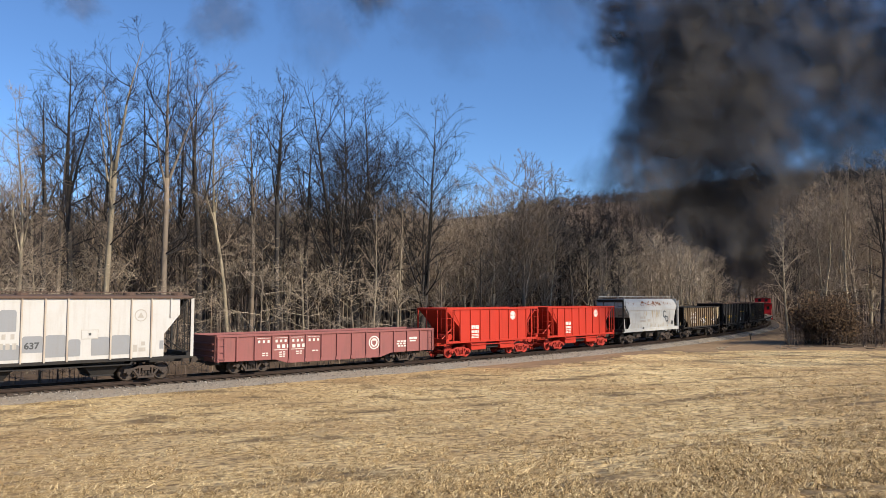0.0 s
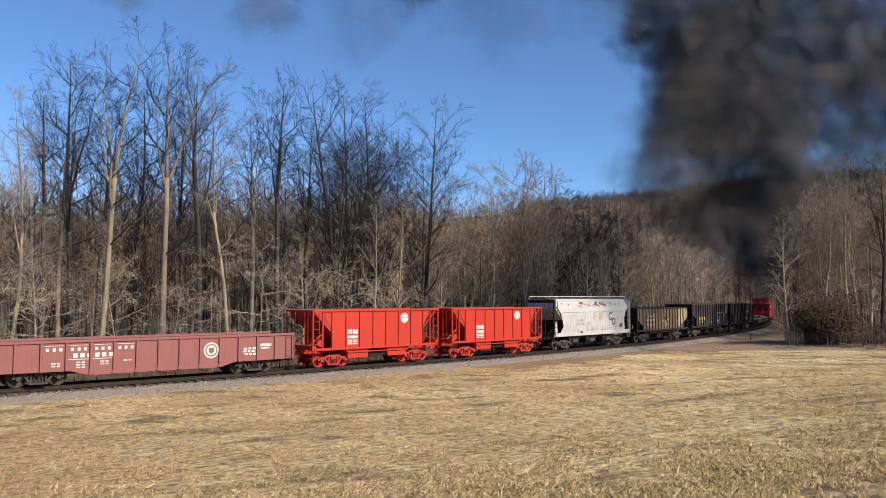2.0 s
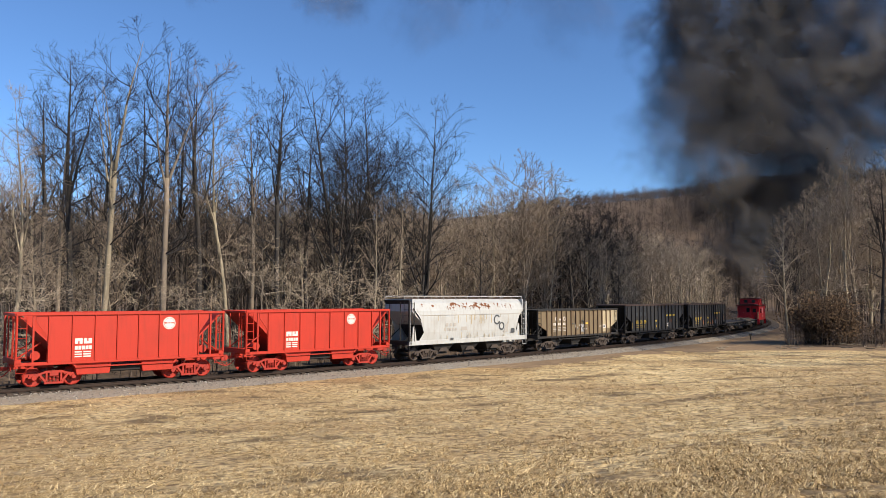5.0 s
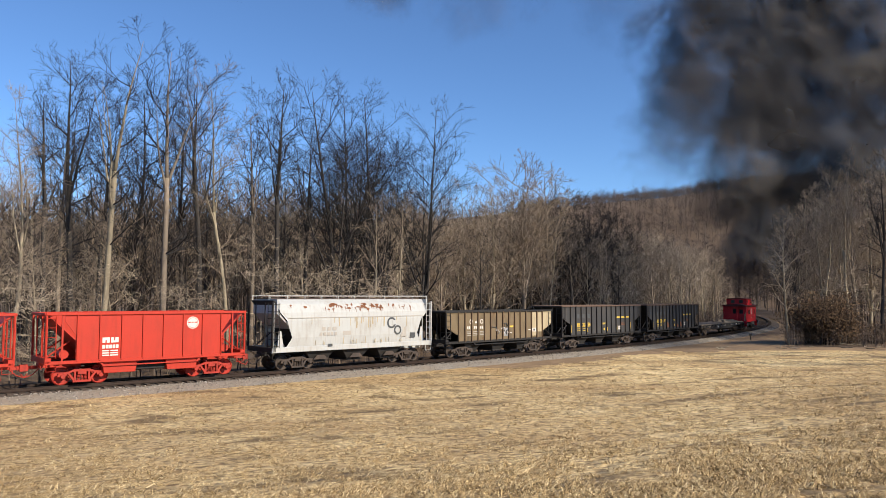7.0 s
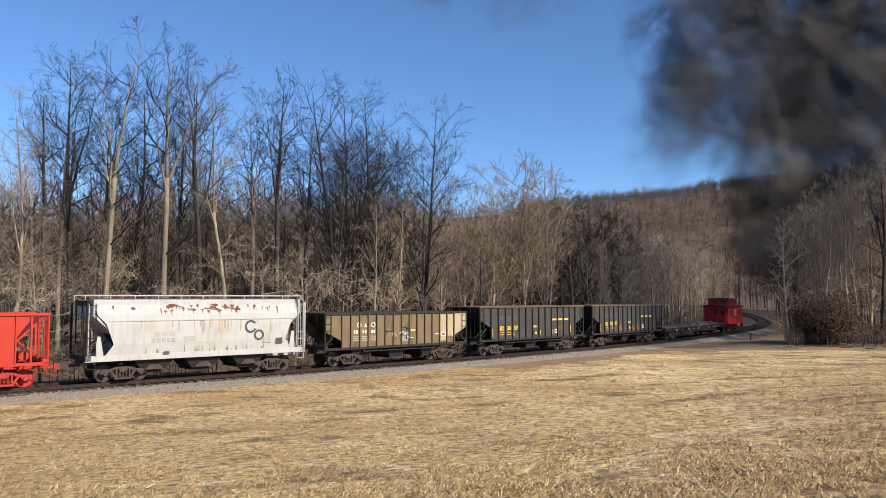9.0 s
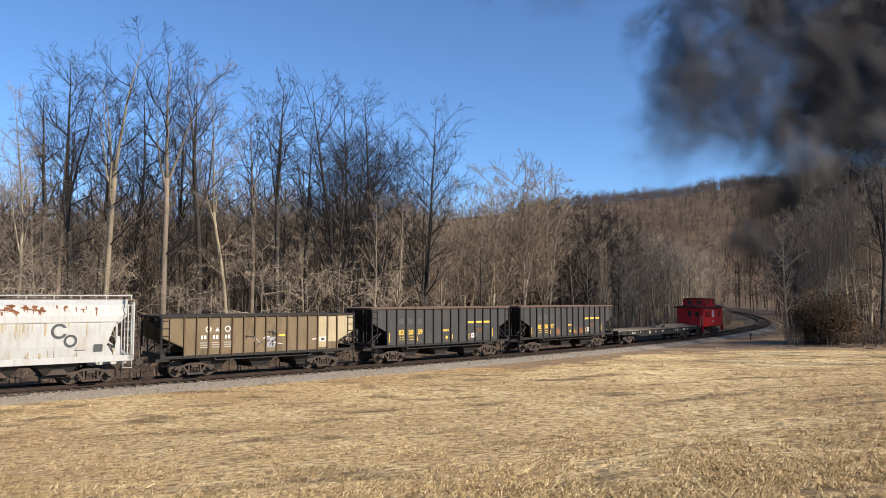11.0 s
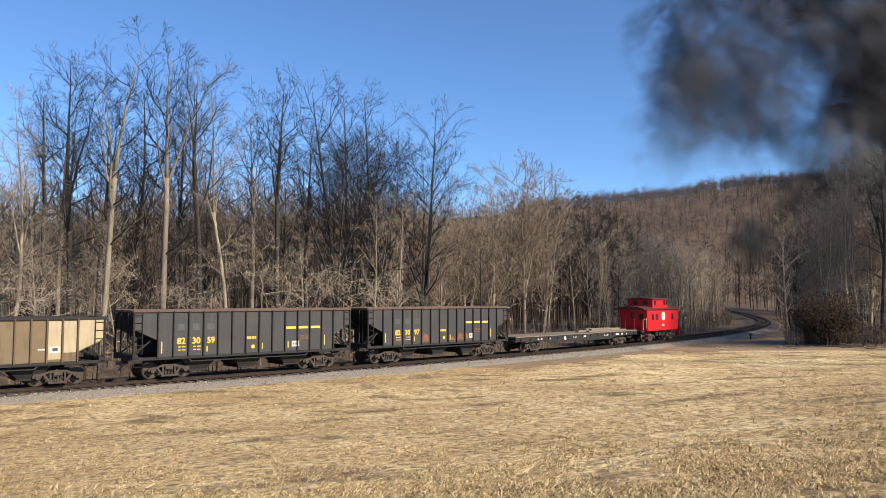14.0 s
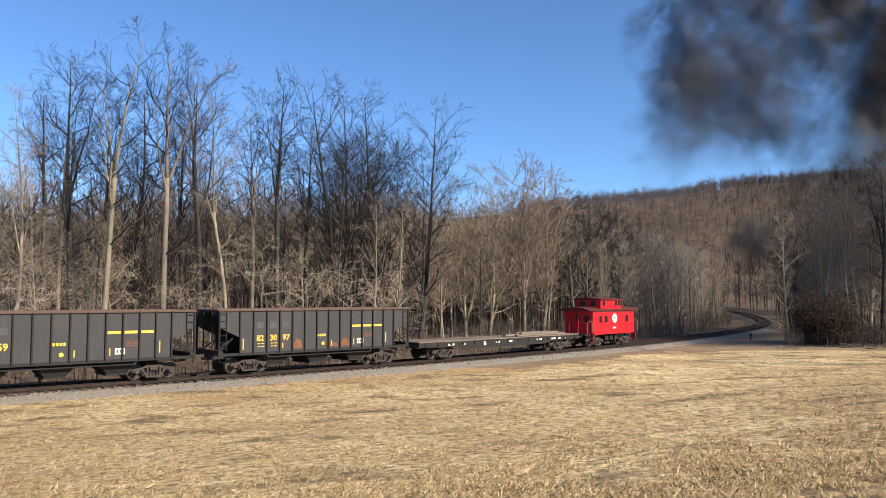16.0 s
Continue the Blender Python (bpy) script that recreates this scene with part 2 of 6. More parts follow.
gx = np.concatenate([np.arange(-1900, -300, 200), np.arange(-300, -70, 12), np.arange(-70, 100, 1.6), np.arange(100, 480, 9), np.arange(480, 2000, 200)])
gy = np.concatenate([np.arange(-1900, -100, 200), np.arange(-100, -6, 12), np.arange(-6, 170, 1.6), np.arange(170, 660, 8), np.arange(660, 2100, 200)])
GX, GY = np.meshgrid(gx, gy)
GZ = ground_height(GX, GY)
me = bpy.data.meshes.new("ground")
w_, h_ = len(gx), len(gy)
quads = [(j * w_ + i, j * w_ + i + 1, (j + 1) * w_ + i + 1, (j + 1) * w_ + i) for j in range(h_ - 1) for i in range(w_ - 1)]
me.from_pydata(np.stack([GX, GY, GZ], -1).reshape(-1, 3).tolist(), [], quads)
for m in (M_FIELD, M_LITTER, M_DIRT):
    me.materials.append(m)


def land_kind(x, y):
    """0 mown field, 1 leaf litter under the woods, 2 bare dirt by the line."""
    i = np.argmin((_x - x) ** 2 + (_y - y) ** 2)
    off = (x - _x[i]) * math.sin(_th[i]) - (y - _y[i]) * math.cos(_th[i])
    if y > 150 and abs(off) > 5 or y > 260:
        return 1
    wob = 1.6 * noise.noise((x * 0.2, y * 0.2, 0.3))
    if off < -3.0:
        return 1
    if y > 71 + 0.5 * wob and x > 0.46 * y + wob or x > 62 + wob and y > 30:
        return 1
    if off < 5.2 + wob and y > 52 + wob or (y > 67 + wob and x > 16):
        return 2
    return 0


for p in me.polygons:
    a = me.vertices[p.vertices[0]].co
    p.material_index = land_kind(a.x + 0.8, a.y + 0.8) if abs(a.x) < 300 and -30 < a.y < 400 else 1
me.shade_smooth()
ground = tagged(new("ground", me), "dry straw-coloured mown field with bare dirt and woodland floor", "ground", kind="structure")

# ---------------------------------------------------------------- track
M_BALLAST, n_, l_, b_ = material("grey_ballast", 0.95)
ga, graw = noise_mask(n_, l_, 9.0, 0.3, 0.7, detail=8, shift=False)
gb, _r = noise_mask(n_, l_, 0.5, 0.4, 0.7, shift=False)
gc = mixed(n_, l_, ga, (0.16, 0.14, 0.115), (0.33, 0.295, 0.25))
gc = mixed(n_, l_, gb, gc, (0.25, 0.205, 0.155))
l_.new(gc, b_.inputs["Base Color"])
bump(n_, l_, b_, graw, 0.9, 0.06)
# between the rails, shade put into the colour; round the bend, dark ballast
M_DARK_BALLAST = simple("shade_dark_ballast", (0.06, 0.048, 0.04), (0.12, 0.095, 0.075), 7, 0.95, relief=0.8, dist=0.05)


def ribbon(name, offs, mat_of, s_a, s_b, ds):
    """A strip along the line from (offset, height) pairs across it."""
    sh, mats = Shape(), []
    ss = np.arange(s_a, s_b, ds)
    for s in ss:
        for k, (o, z) in enumerate(offs):
            w = 0.05 * noise.noise((s * 0.7, o * 3, 1.0)) if 0 < k < len(offs) - 1 else 0.0
            sh.v.append(beside(s, o, z + w))
    n = len(offs)
    for j in range(len(ss) - 1):
        for k in range(n - 1):
            sh.f.append((j * n + k, j * n + k + 1, (j + 1) * n + k + 1, (j + 1) * n + k))
            mats.append(mat_of(k) if ss[j] < 112 + 3 * math.sin(k * 5.0) else 1)
    me = sh.mesh(name)
    me.materials.append(M_BALLAST)
    me.materials.append(M_DARK_BALLAST)
    for p, m in zip(me.polygons, mats):
        p.material_index = m
    me.shade_smooth()
    return new(name, me)


bed = ribbon("track_bed", [(-4.2, -0.75), (-3.2, -0.55), (-1.9, -0.27), (-1.1, -0.24), (0, -0.22), (1.1, -0.24), (1.45, -0.27), (1.8, -0.33), (2.2, -0.42), (2.7, -0.56), (3.4, -0.85)],
             lambda k: 0 if k >= 6 else 1, -84, 268, 1.0)
tagged(bed, "crushed grey stone ballast, its middle painted dark for shade", "track bed", kind="structure")
for off in (-0.755, 0.755):
    rail = Shape()
    prof = [(-0.07, -0.18), (0.07, -0.18), (0.07, -0.165), (0.012, -0.14), (0.012, -0.045), (0.036, -0.03), (0.036, -0.002), (-0.036, -0.002), (-0.036, -0.03), (-0.012, -0.045), (-0.012, -0.14), (-0.07, -0.165)]
    ss = np.arange(-84, 268, 1.5)
    for s in ss:
        rail.v += [beside(s, off + o, z) for o, z in prof]
    n = len(prof)
    for j in range(len(ss) - 1):
        rail.f += [(j * n + k, j * n + (k + 1) % n, (j + 1) * n + (k + 1) % n, (j + 1) * n + k) for k in range(n)]
    r = part("rail", rail, M_RAIL)
    r.data.materials.append(M_RAILTOP)
    for p in r.data.polygons:
        if p.normal.z > 0.9 and p.index % n == 6:
            p.material_index = 1
    tagged(r, "rusty steel rail with a polished head on ties", "rail", group="rails", kind="structure")

# ---------------------------------------------------------------- train
CARS, AXLES = [], []
WHEEL_R = 0.44


def wheelset_mesh():
    sh = Shape()
    sh.tube([(0, -1.0, 0), (0, 1.0, 0)], 0.075, 8)
    for y in (-0.755, 0.755):
        o = 0.07 if y > 0 else -0.07
        sh.tube([(0, y - o * 1.1, 0), (0, y - o * 0.9, 0), (0, y - o * 0.5, 0), (0, y + o * 0.6, 0), (0, y + o, 0)],
                [WHEEL_R - 0.05, WHEEL_R + 0.025, WHEEL_R, WHEEL_R, WHEEL_R - 0.04], 22, caps=False)
        sh.tube([(0, y + o * 0.9, 0), (0, y + o * 0.3, 0), (0, y + o * 0.35, 0), (0, y + o * 1.3, 0)], [WHEEL_R - 0.04, WHEEL_R - 0.09, 0.16, 0.1], 22, caps=False)
        sh.tube([(0, y - o * 1.0, 0), (0, y - o * 0.4, 0), (0, y - o * 1.2, 0)], [WHEEL_R - 0.03, WHEEL_R - 0.1, 0.09], 22, caps=False)
    return sh


_bmw = wheelset_mesh().mesh("wheelset")
_bmw.materials.append(M_WHEEL)
_bmw2 = _bmw.copy()
_bmw2.materials[0] = M_TRUCK_RED


def truck(car, x, red=False, wb=1.72):
    """A two-axle truck: cast side frames with openings, springs, bolster, journal boxes, wheelsets."""
    mat = M_TRUCK_RED if red else M_TRUCK
    h = wb / 2
    for y in (-1.06, 1.06):
        sf = Shape()
        a, b = y - 0.06, y + 0.06
        sf.prism([(-h - 0.25, 0.42), (-h - 0.2, 0.60), (-h + 0.25, 0.66), (-0.35, 0.76), (0.35, 0.76), (h - 0.25, 0.66), (h + 0.2, 0.60), (h + 0.25, 0.42),
                  (h - 0.15, 0.42), (h - 0.22, 0.55), (0.36, 0.64), (-0.36, 0.64), (-h + 0.22, 0.55), (-h + 0.15, 0.42)], a, b)
        sf.prism([(-h + 0.2, 0.56), (-h + 0.3, 0.60), (-0.28, 0.24), (-0.36, 0.14)], a, b)
        sf.prism([(h - 0.2, 0.56), (h - 0.3, 0.60), (0.28, 0.24), (0.36, 0.14)], a, b)
        sf.box(-0.42, a - 0.03, 0.13, 0.42, b + 0.03, 0.23)
        sf.box(-0.36, a, 0.23, -0.27, b, 0.66)
        sf.box(0.27, a, 0.23, 0.36, b, 0.66)
        fr = part("side_frame", sf, mat, car, bevel=0.012, at=pose(x, 0, 0))
        sp = Shape()
        for k in (-0.16, 0.0, 0.16):
            for z in np.arange(0.24, 0.5, 0.065):
                sp.tube([(k, y, z), (k, y, z + 0.035)], 0.07, 8)
        part("spring", sp, mat, fr)
        for k in (-h, h):
            jb = Shape().tube([(k, y - 0.11 * np.sign(-y), 0.44), (k, y + 0.14 * np.sign(y), 0.44)], [0.12, 0.10], 10)
            part("journal_box", jb, mat, fr)
    bo = Shape().box(-0.2, -1.15, 0.5, 0.2, 1.15, 0.68)
    bo.box(-0.1, -0.2, 0.66, 0.1, 0.2, 0.95)
    bo.box(-h + 0.1, -0.85, 0.3, -h + 0.2, 0.85, 0.45).box(h - 0.2, -0.85, 0.3, h - 0.1, 0.85, 0.45)
    part("bolster", bo, mat, car, bevel=0.02, at=pose(x, 0, 0))
    for k in (-h, h):
        AXLES.append((part("wheelset", _bmw2 if red else _bmw, None, car, at=pose(x + k, 0, WHEEL_R)), x + k))


def coupler(car, x, mat, sgn):
    sh = Shape().box(min(x, x + sgn * 0.55), -0.09, 0.78, max(x, x + sgn * 0.55), 0.09, 0.95)
    sh.prism([(x + sgn * 0.5, 0.70), (x + sgn * 0.78, 0.70), (x + sgn * 0.78, 1.02), (x + sgn * 0.5, 1.02)], -0.15, 0.12)
    sh.tube([(x - sgn * 0.05, -0.28, 0.85), (x + sgn * 0.25, -0.3, 0.55), (x + sgn * 0.6, -0.3, 0.42), (x + sgn * 0.75, -0.2, 0.6)], 0.028, 6)
    part("coupler", sh, mat, car, "rusty knuckle coupler with an air hose", bevel=0.01)
    cl = Shape().tube([(x + sgn * 0.02, -0.2, 1.05), (x + sgn * 0.12, -1.25, 1.0), (x + sgn * 0.12, -1.45, 0.85)], 0.018, 6)
    part("cut_lever", cl, mat, car)


def ladder(car, x, y, z0, z1, mat, across="x", width=0.42, n=None):
    sh = Shape()
    n = n or max(2, int((z1 - z0) / 0.36))
    d = (width, 0) if across == "x" else (0, width)
    for k in range(n + 1):
        z = z0 + (z1 - z0) * k / n
        sh.tube([(x, y, z), (x + d[0], y + d[1], z)], 0.016, 5)
    sh.tube([(x, y, z0 - 0.1), (x, y, z1 + 0.1)], 0.022, 5)
    sh.tube([(x + d[0], y + d[1], z0 - 0.1), (x + d[0], y + d[1], z1 + 0.1)], 0.022, 5)
    return part("ladder", sh, mat, car)


def brake_wheel(car, x, y, z, mat):
    sh = Shape()
    ring = [(x, y + 0.26 * math.cos(a), z + 0.26 * math.sin(a)) for a in np.linspace(0, 2 * math.pi, 15)]
    sh.tube(ring, 0.02, 5)
    for a in (0, 1.57, 3.14, 4.71):
        sh.tube([(x, y, z), (x, y + 0.26 * math.cos(a), z + 0.26 * math.sin(a))], 0.014, 4)
    part("brake_wheel", sh, mat, car)


def end_frame(car, L, z0, z1, mat, sgn, w=1.48, y_posts=(-1.45, 1.45)):
    """End sill, corner posts, braces and ladders at one end of a hopper."""
    x = sgn * L / 2
    sill = Shape().box(min(x, x - sgn * 0.28), -w, z0 - 0.05, max(x, x - sgn * 0.28), w, z0 + 0.22)
    sill.box(min(x, x - sgn * 1.9), -0.3, z0 - 0.32, max(x, x - sgn * 1.9), 0.3, z0 - 0.05)
    part("end_sill", sill, mat, car, bevel=0.015)
    for y in y_posts:
        q = Shape().box(min(x, x - sgn * 0.1), y - 0.05, z0 + 0.2, max(x, x - sgn * 0.1), y + 0.05, z1 - 0.04)
        part("corner_post", q, mat, car, bevel=0.01)
    for y in (-0.55, 0.55):
        part("end_post", Shape().tube([(x - sgn * 0.05, y, z0 + 0.2), (x - sgn * 0.05, y, z1 - 0.1)], 0.035, 6), mat, car)
        part("end_brace", Shape().tube([(x - sgn * 0.15, y * 1.6, z0 + 0.2), (x - sgn * 1.2, y * 1.6, z0 + 0.95)], 0.04, 6), mat, car)
    ladder(car, x - sgn * 0.02, -1.40, z0 + 0.3, z1 - 0.2, mat, "y", 0.45)
    ladder(car, x - sgn * 0.02 - (0 if sgn < 0 else 0.46) + (0.02 if sgn < 0 else 0), -1.5, z0 + 0.3, z1 - 0.2, mat, "x", 0.42)
    step = Shape().tube([(x - sgn * 0.08, -1.42, z0), (x - sgn * 0.08, -1.44, z0 - 0.42), (x - sgn * 0.5, -1.44, z0 - 0.42), (x - sgn * 0.5, -1.42, z0)], 0.02, 5)
    part("sill_step", step, mat, car)
    coupler(car, x, M_TRUCK if mat is not M_RED else M_TRUCK_RED, sgn)


def bay(car, x, w, z0, mat, zb=0.38):
    """One hopper chute under the floor."""
    sh = Shape()
    t, b = w / 2, w * 0.22
    i = len(sh.v)
    sh.v += [(x - t, -1.25, z0), (x + t, -1.25, z0), (x + t, 1.25, z0), (x - t, 1.25, z0), (x - b, -0.95, zb), (x + b, -0.95, zb), (x + b, 0.95, zb), (x - b, 0.95, zb)]
    sh.f += [(0, 1, 2, 3), (7, 6, 5, 4), (0, 4, 5, 1), (1, 5, 6, 2), (2, 6, 7, 3), (3, 7, 4, 0)]
    part("hopper_bay", sh, mat, car, bevel=0.02)
    g = Shape().box(x - b - 0.08, -1.0, zb - 0.05, x + b + 0.08, 1.0, zb + 0.03)
    part("bay_gate", g, mat, car, bevel=0.01)


def on_side(car, name, mat, x0, z0, x1, z1, y, label="", proud=0.004):
    """A flat painted mark on the near side."""
    part(name, Shape().box(x0, y - proud - 0.004, z0, x1, y - proud, z1), mat, car, label)


def disc_mark(car, name, mat, x, z, r, y, label="", r_in=0.0):
    sh = Shape()
    if r_in:
        n = 28
        for k in range(n):
            a, b = 2 * math.pi * k / n, 2 * math.pi * (k + 1) / n
            sh.prism([(x + q * math.cos(c), z + q * math.sin(c)) for q, c in ((r_in, a), (r, a), (r, b), (r_in, b))], y - 0.008, y - 0.004)
    else:
        sh.prism([(x + r * math.cos(a), z + r * math.sin(a)) for a in np.linspace(0, 2 * math.pi, 28, endpoint=False)], y - 0.008, y - 0.004)
    part(name, sh, mat, car, label)


def letters(car, body, size, x, z, y, mat, label=""):
    me = text_mesh(body, size)
    me.materials.clear()
    me.materials.append(mat)
    ob = part("lettering", me, None, car, label)
    ob.matrix_basis = pose(x, y - 0.009, z, 90, 0, 0)


def bars(car, mat, x, z, y, widths, gap, h, label="worn lettering"):
    for w in widths:
        on_side(car, "lettering_bar", mat, x, z, x + w, z + h, y, label)
        x += w + gap


def new_car(name, s_a, s_b, label, pins):
    car = new(name)
    car.empty_display_size = 0.2
    tagged(car, label, "freight car" if name != "caboose" else "caboose", group="cars of the freight train")
    L = s_b - s_a
    CARS.append((car, (s_a + s_b) / 2, L / 2 - pins))
    return car, L


def side_sheets(car, L, z0, z1, cut, mat, Y=1.42, name="side_sheet", zlow=None):
    """Both side sheets of a hopper. cut: (x at top, z where the slant starts, x where it ends, z where it ends), from each end."""
    xt, za, xb, zb = cut
    h = L / 2
    prof = [(-h + xt, z1), (-h + xt, za), (-h + xb, zb), (-h + xb, z0), (h - xb, z0), (h - xb, zb), (h - xt, za), (h - xt, z1)]
    for y in (-Y, Y):
        part(name, Shape().prism(prof, y - 0.02, y + 0.02), mat, car)
    return prof


def slopes(car, L, z1, mat, x_in, z_in=0.9, Y=1.40):
    """End slope sheets and the inside floor ridge."""
    h = L / 2
    for sgn in (-1, 1):
        sh = Shape().prism([(sgn * (h - 0.12), z1 - 0.06), (sgn * (h - x_in), z_in), (sgn * (h - x_in - 0.12), z_in), (sgn * (h - 0.24), z1 - 0.06)], -Y, Y)
        part("slope_sheet", sh, mat, car)
    fl = Shape().box(-h + x_in, -Y, z_in - 0.05, h - x_in, Y, z_in)
    part("floor_sheet", fl, mat, car)


def top_chord(car, L, z1, mat, Y=1.46):
    h = L / 2
    for y in (-Y, Y):
        part("top_chord", Shape().box(-h, y - 0.07, z1 - 0.06, h, y + 0.07, z1 + 0.07), mat, car, bevel=0.015)
    for x in (-h, h):
        part("end_chord", Shape().box(x - 0.05, -Y, z1 - 0.06, x + 0.05, Y, z1 + 0.06), mat, car, bevel=0.015)


def side_sill(car, L, z, mat, Y=1.40, xi=0.0):
    for y in (-Y, Y):
        part("side_sill", Shape().box(-L / 2 + xi, y - 0.06, z - 0.1, L / 2 - xi, y + 0.06, z + 0.06), mat, car, bevel=0.012)


def ribs(car, xs, z0, z1, mat, Y=1.44, d=0.11, w=0.09):
    for x in xs:
        for sg in (-1, 1):
            a, b = sorted((sg * Y, sg * (Y + d)))
            part("side_post", Shape().box(x - w / 2, a, z0, x + w / 2, b, z1), mat, car, bevel=0.012)


def centre_sill(car, L, z, mat):
    part("centre_sill", Shape().box(-L / 2 + 0.2, -0.28, z - 0.28, L / 2 - 0.2, 0.28, z), mat, car, bevel=0.015)


# covered hopper, white with grey patches -----------------------------------
def patched_covered_hopper(s_a, s_b):
    car, L = new_car("covered_hopper", s_a, s_b, "white ribbed covered hopper car with grey repainted patches, rusty roof", 2.2)
    z0, z1, h, Y = 1.15, 4.18, L / 2, 1.44
    side_sheets(car, L, z0, z1, (0.65, 3.35, 1.45, 2.35), M_WHITE2, Y)
    slopes(car, L, z1, M_BLACK, 3.0)
    xs = np.linspace(-h + 0.5, h - 1.13, 13)
    ribs(car, [x for k, x in enumerate(xs) if k not in (0, 8, 12)], z0, z1, M_RIB, Y + 0.02, 0.09, 0.08)
    for x in (xs[0], xs[-1]):
        ribs(car, [x], 3.2, z1, M_WHITE2, Y + 0.02, 0.09, 0.08)
    side_sill(car, L, z0, M_BLACK, Y)
    for sg in (-1, 1):
        end_frame(car, L, z0, z1, M_BLACK, sg)
        part("corner_post", Shape().box(sg * h - 0.08, -1.52, z0, sg * h + 0.08, -1.42, z1), M_WHITE2, car, "white corner post")
    part("roof", Shape().prism([(-1.56, z1 - 0.02), (-1.56, z1 + 0.1), (-0.5, z1 + 0.2), (0.5, z1 + 0.2), (1.56, z1 + 0.1), (1.56, z1 - 0.02)], -h, h, "x"), M_RUSTCHORD, car, "rusty roof", bevel=0.02)
    part("running_board", Shape().box(-h - 0.1, -0.35, z1 + 0.28, h + 0.1, 0.35, z1 + 0.33), M_RUSTCHORD, car, "rusty running board")
    for x in np.linspace(-h + 0.6, h - 0.6, 6):
        part("hatch", Shape().tube([(x, -0.85, z1 + 0.12), (x, -0.85, z1 + 0.26)], 0.3, 12), M_RUSTCHORD, car)
    for x in (-2.4, 2.4):
        bay(car, x, 2.2, z0 - 0.05, M_BLACK)
    centre_sill(car, L, z0, M_BLACK)
    for x in (-h + 2.2, h - 2.2):
        truck(car, x)
    y = -Y - 0.02
    # repainted patches between the posts, with rounded brushed edges
    def patch(xa, xb, za, zb):
        r = min(0.13, (xb - xa) / 3, (zb - za) / 3)
        pts = []
        for cx, cz, a0 in ((xb - r, zb - r, 0), (xa + r, zb - r, 90), (xa + r * 0.4, za + r * 0.4, 180), (xb - r * 0.4, za + r * 0.4, 270)):
            q = r if a0 < 180 else r * 0.4
            pts += [(cx + q * math.cos(radians(a0 + d)), cz + q * math.sin(radians(a0 + d))) for d in (0, 30, 60, 90)]
        part("repaint_patch", Shape().prism(pts, y - 0.008, y - 0.004), M_GREYPATCH, car, "grey primer patch")

    for k in (1, 2, 3, 4):
        patch(xs[k] + 0.042, xs[k + 1] - 0.042, 1.35, 2.05)
        patch(xs[k] + 0.08, xs[k + 1] - 0.2, 2.65, 3.65 - 0.1 * (k % 2))
    for xa, xb, za, zb in ((xs[5] + 0.042, xs[6] - 0.042, 1.65, 2.42), (xs[6] + 0.042, xs[7] - 0.042, 1.4, 2.45), (xs[7] + 0.042, xs[7] + 0.6, 1.4, 2.22),
                           (xs[8] + 0.1, xs[9] - 0.042, 1.4, 2.3), (xs[9] + 0.042, xs[10] - 0.042, 1.4, 2.36)):
        patch(xa, xb, za, zb)
    letters(car, "637", 0.42, xs[5] + 0.45, 1.83, y - 0.004, M_LETTER_DARK, "dark car number")
    bars(car, M_LETTER_GREY, xs[4] + 0.2, 2.3, y, (0.16, 0.16), 0.2, 0.24)
    bars(car, M_LETTER_GREY, xs[4] + 0.1, 1.84, y - 0.006, (0.17, 0.17, 0.17), 0.1, 0.28)
    disc_mark(car, "emblem", M_LETTER_GREY, xs[10] + 0.46, 3.32, 0.31, y, "faint round emblem", 0.26)
    part("emblem_shape", Shape().prism([(xs[10] + 0.3, 3.2), (xs[10] + 0.62, 3.2), (xs[10] + 0.46, 3.48)], y - 0.008, y - 0.004), M_LETTER_GREY, car)
    for a, c, d, f in ((0.12, 1.5, 0.2, 0.35), (0.38, 1.5, 0.34, 0.2), (0.5, 1.8, 0.2, 0.2), (1.42, 1.6, 0.2, 0.42)):
        on_side(car, "stencil_panel", M_LETTER_GREY if a < 1 else M_GREYPATCH, xs[10] + a, c, xs[10] + a + d, c + f, y, "dark worn stencil")
    on_side(car, "placard_frame", M_LETTER_GREY, xs[8] - 0.36, 2.2, xs[8] + 0.42, 2.66, y, "thin dark frame")
    on_side(car, "placard", M_WHITE2, xs[8] - 0.33, 2.23, xs[8] + 0.39, 2.63, y, "white stencil panel", 0.01)
    on_side(car, "placard_mark", M_LETTER_DARK, xs[8] - 0.03, 2.38, xs[8] + 0.09, 2.5, y, "", 0.016)
    return car


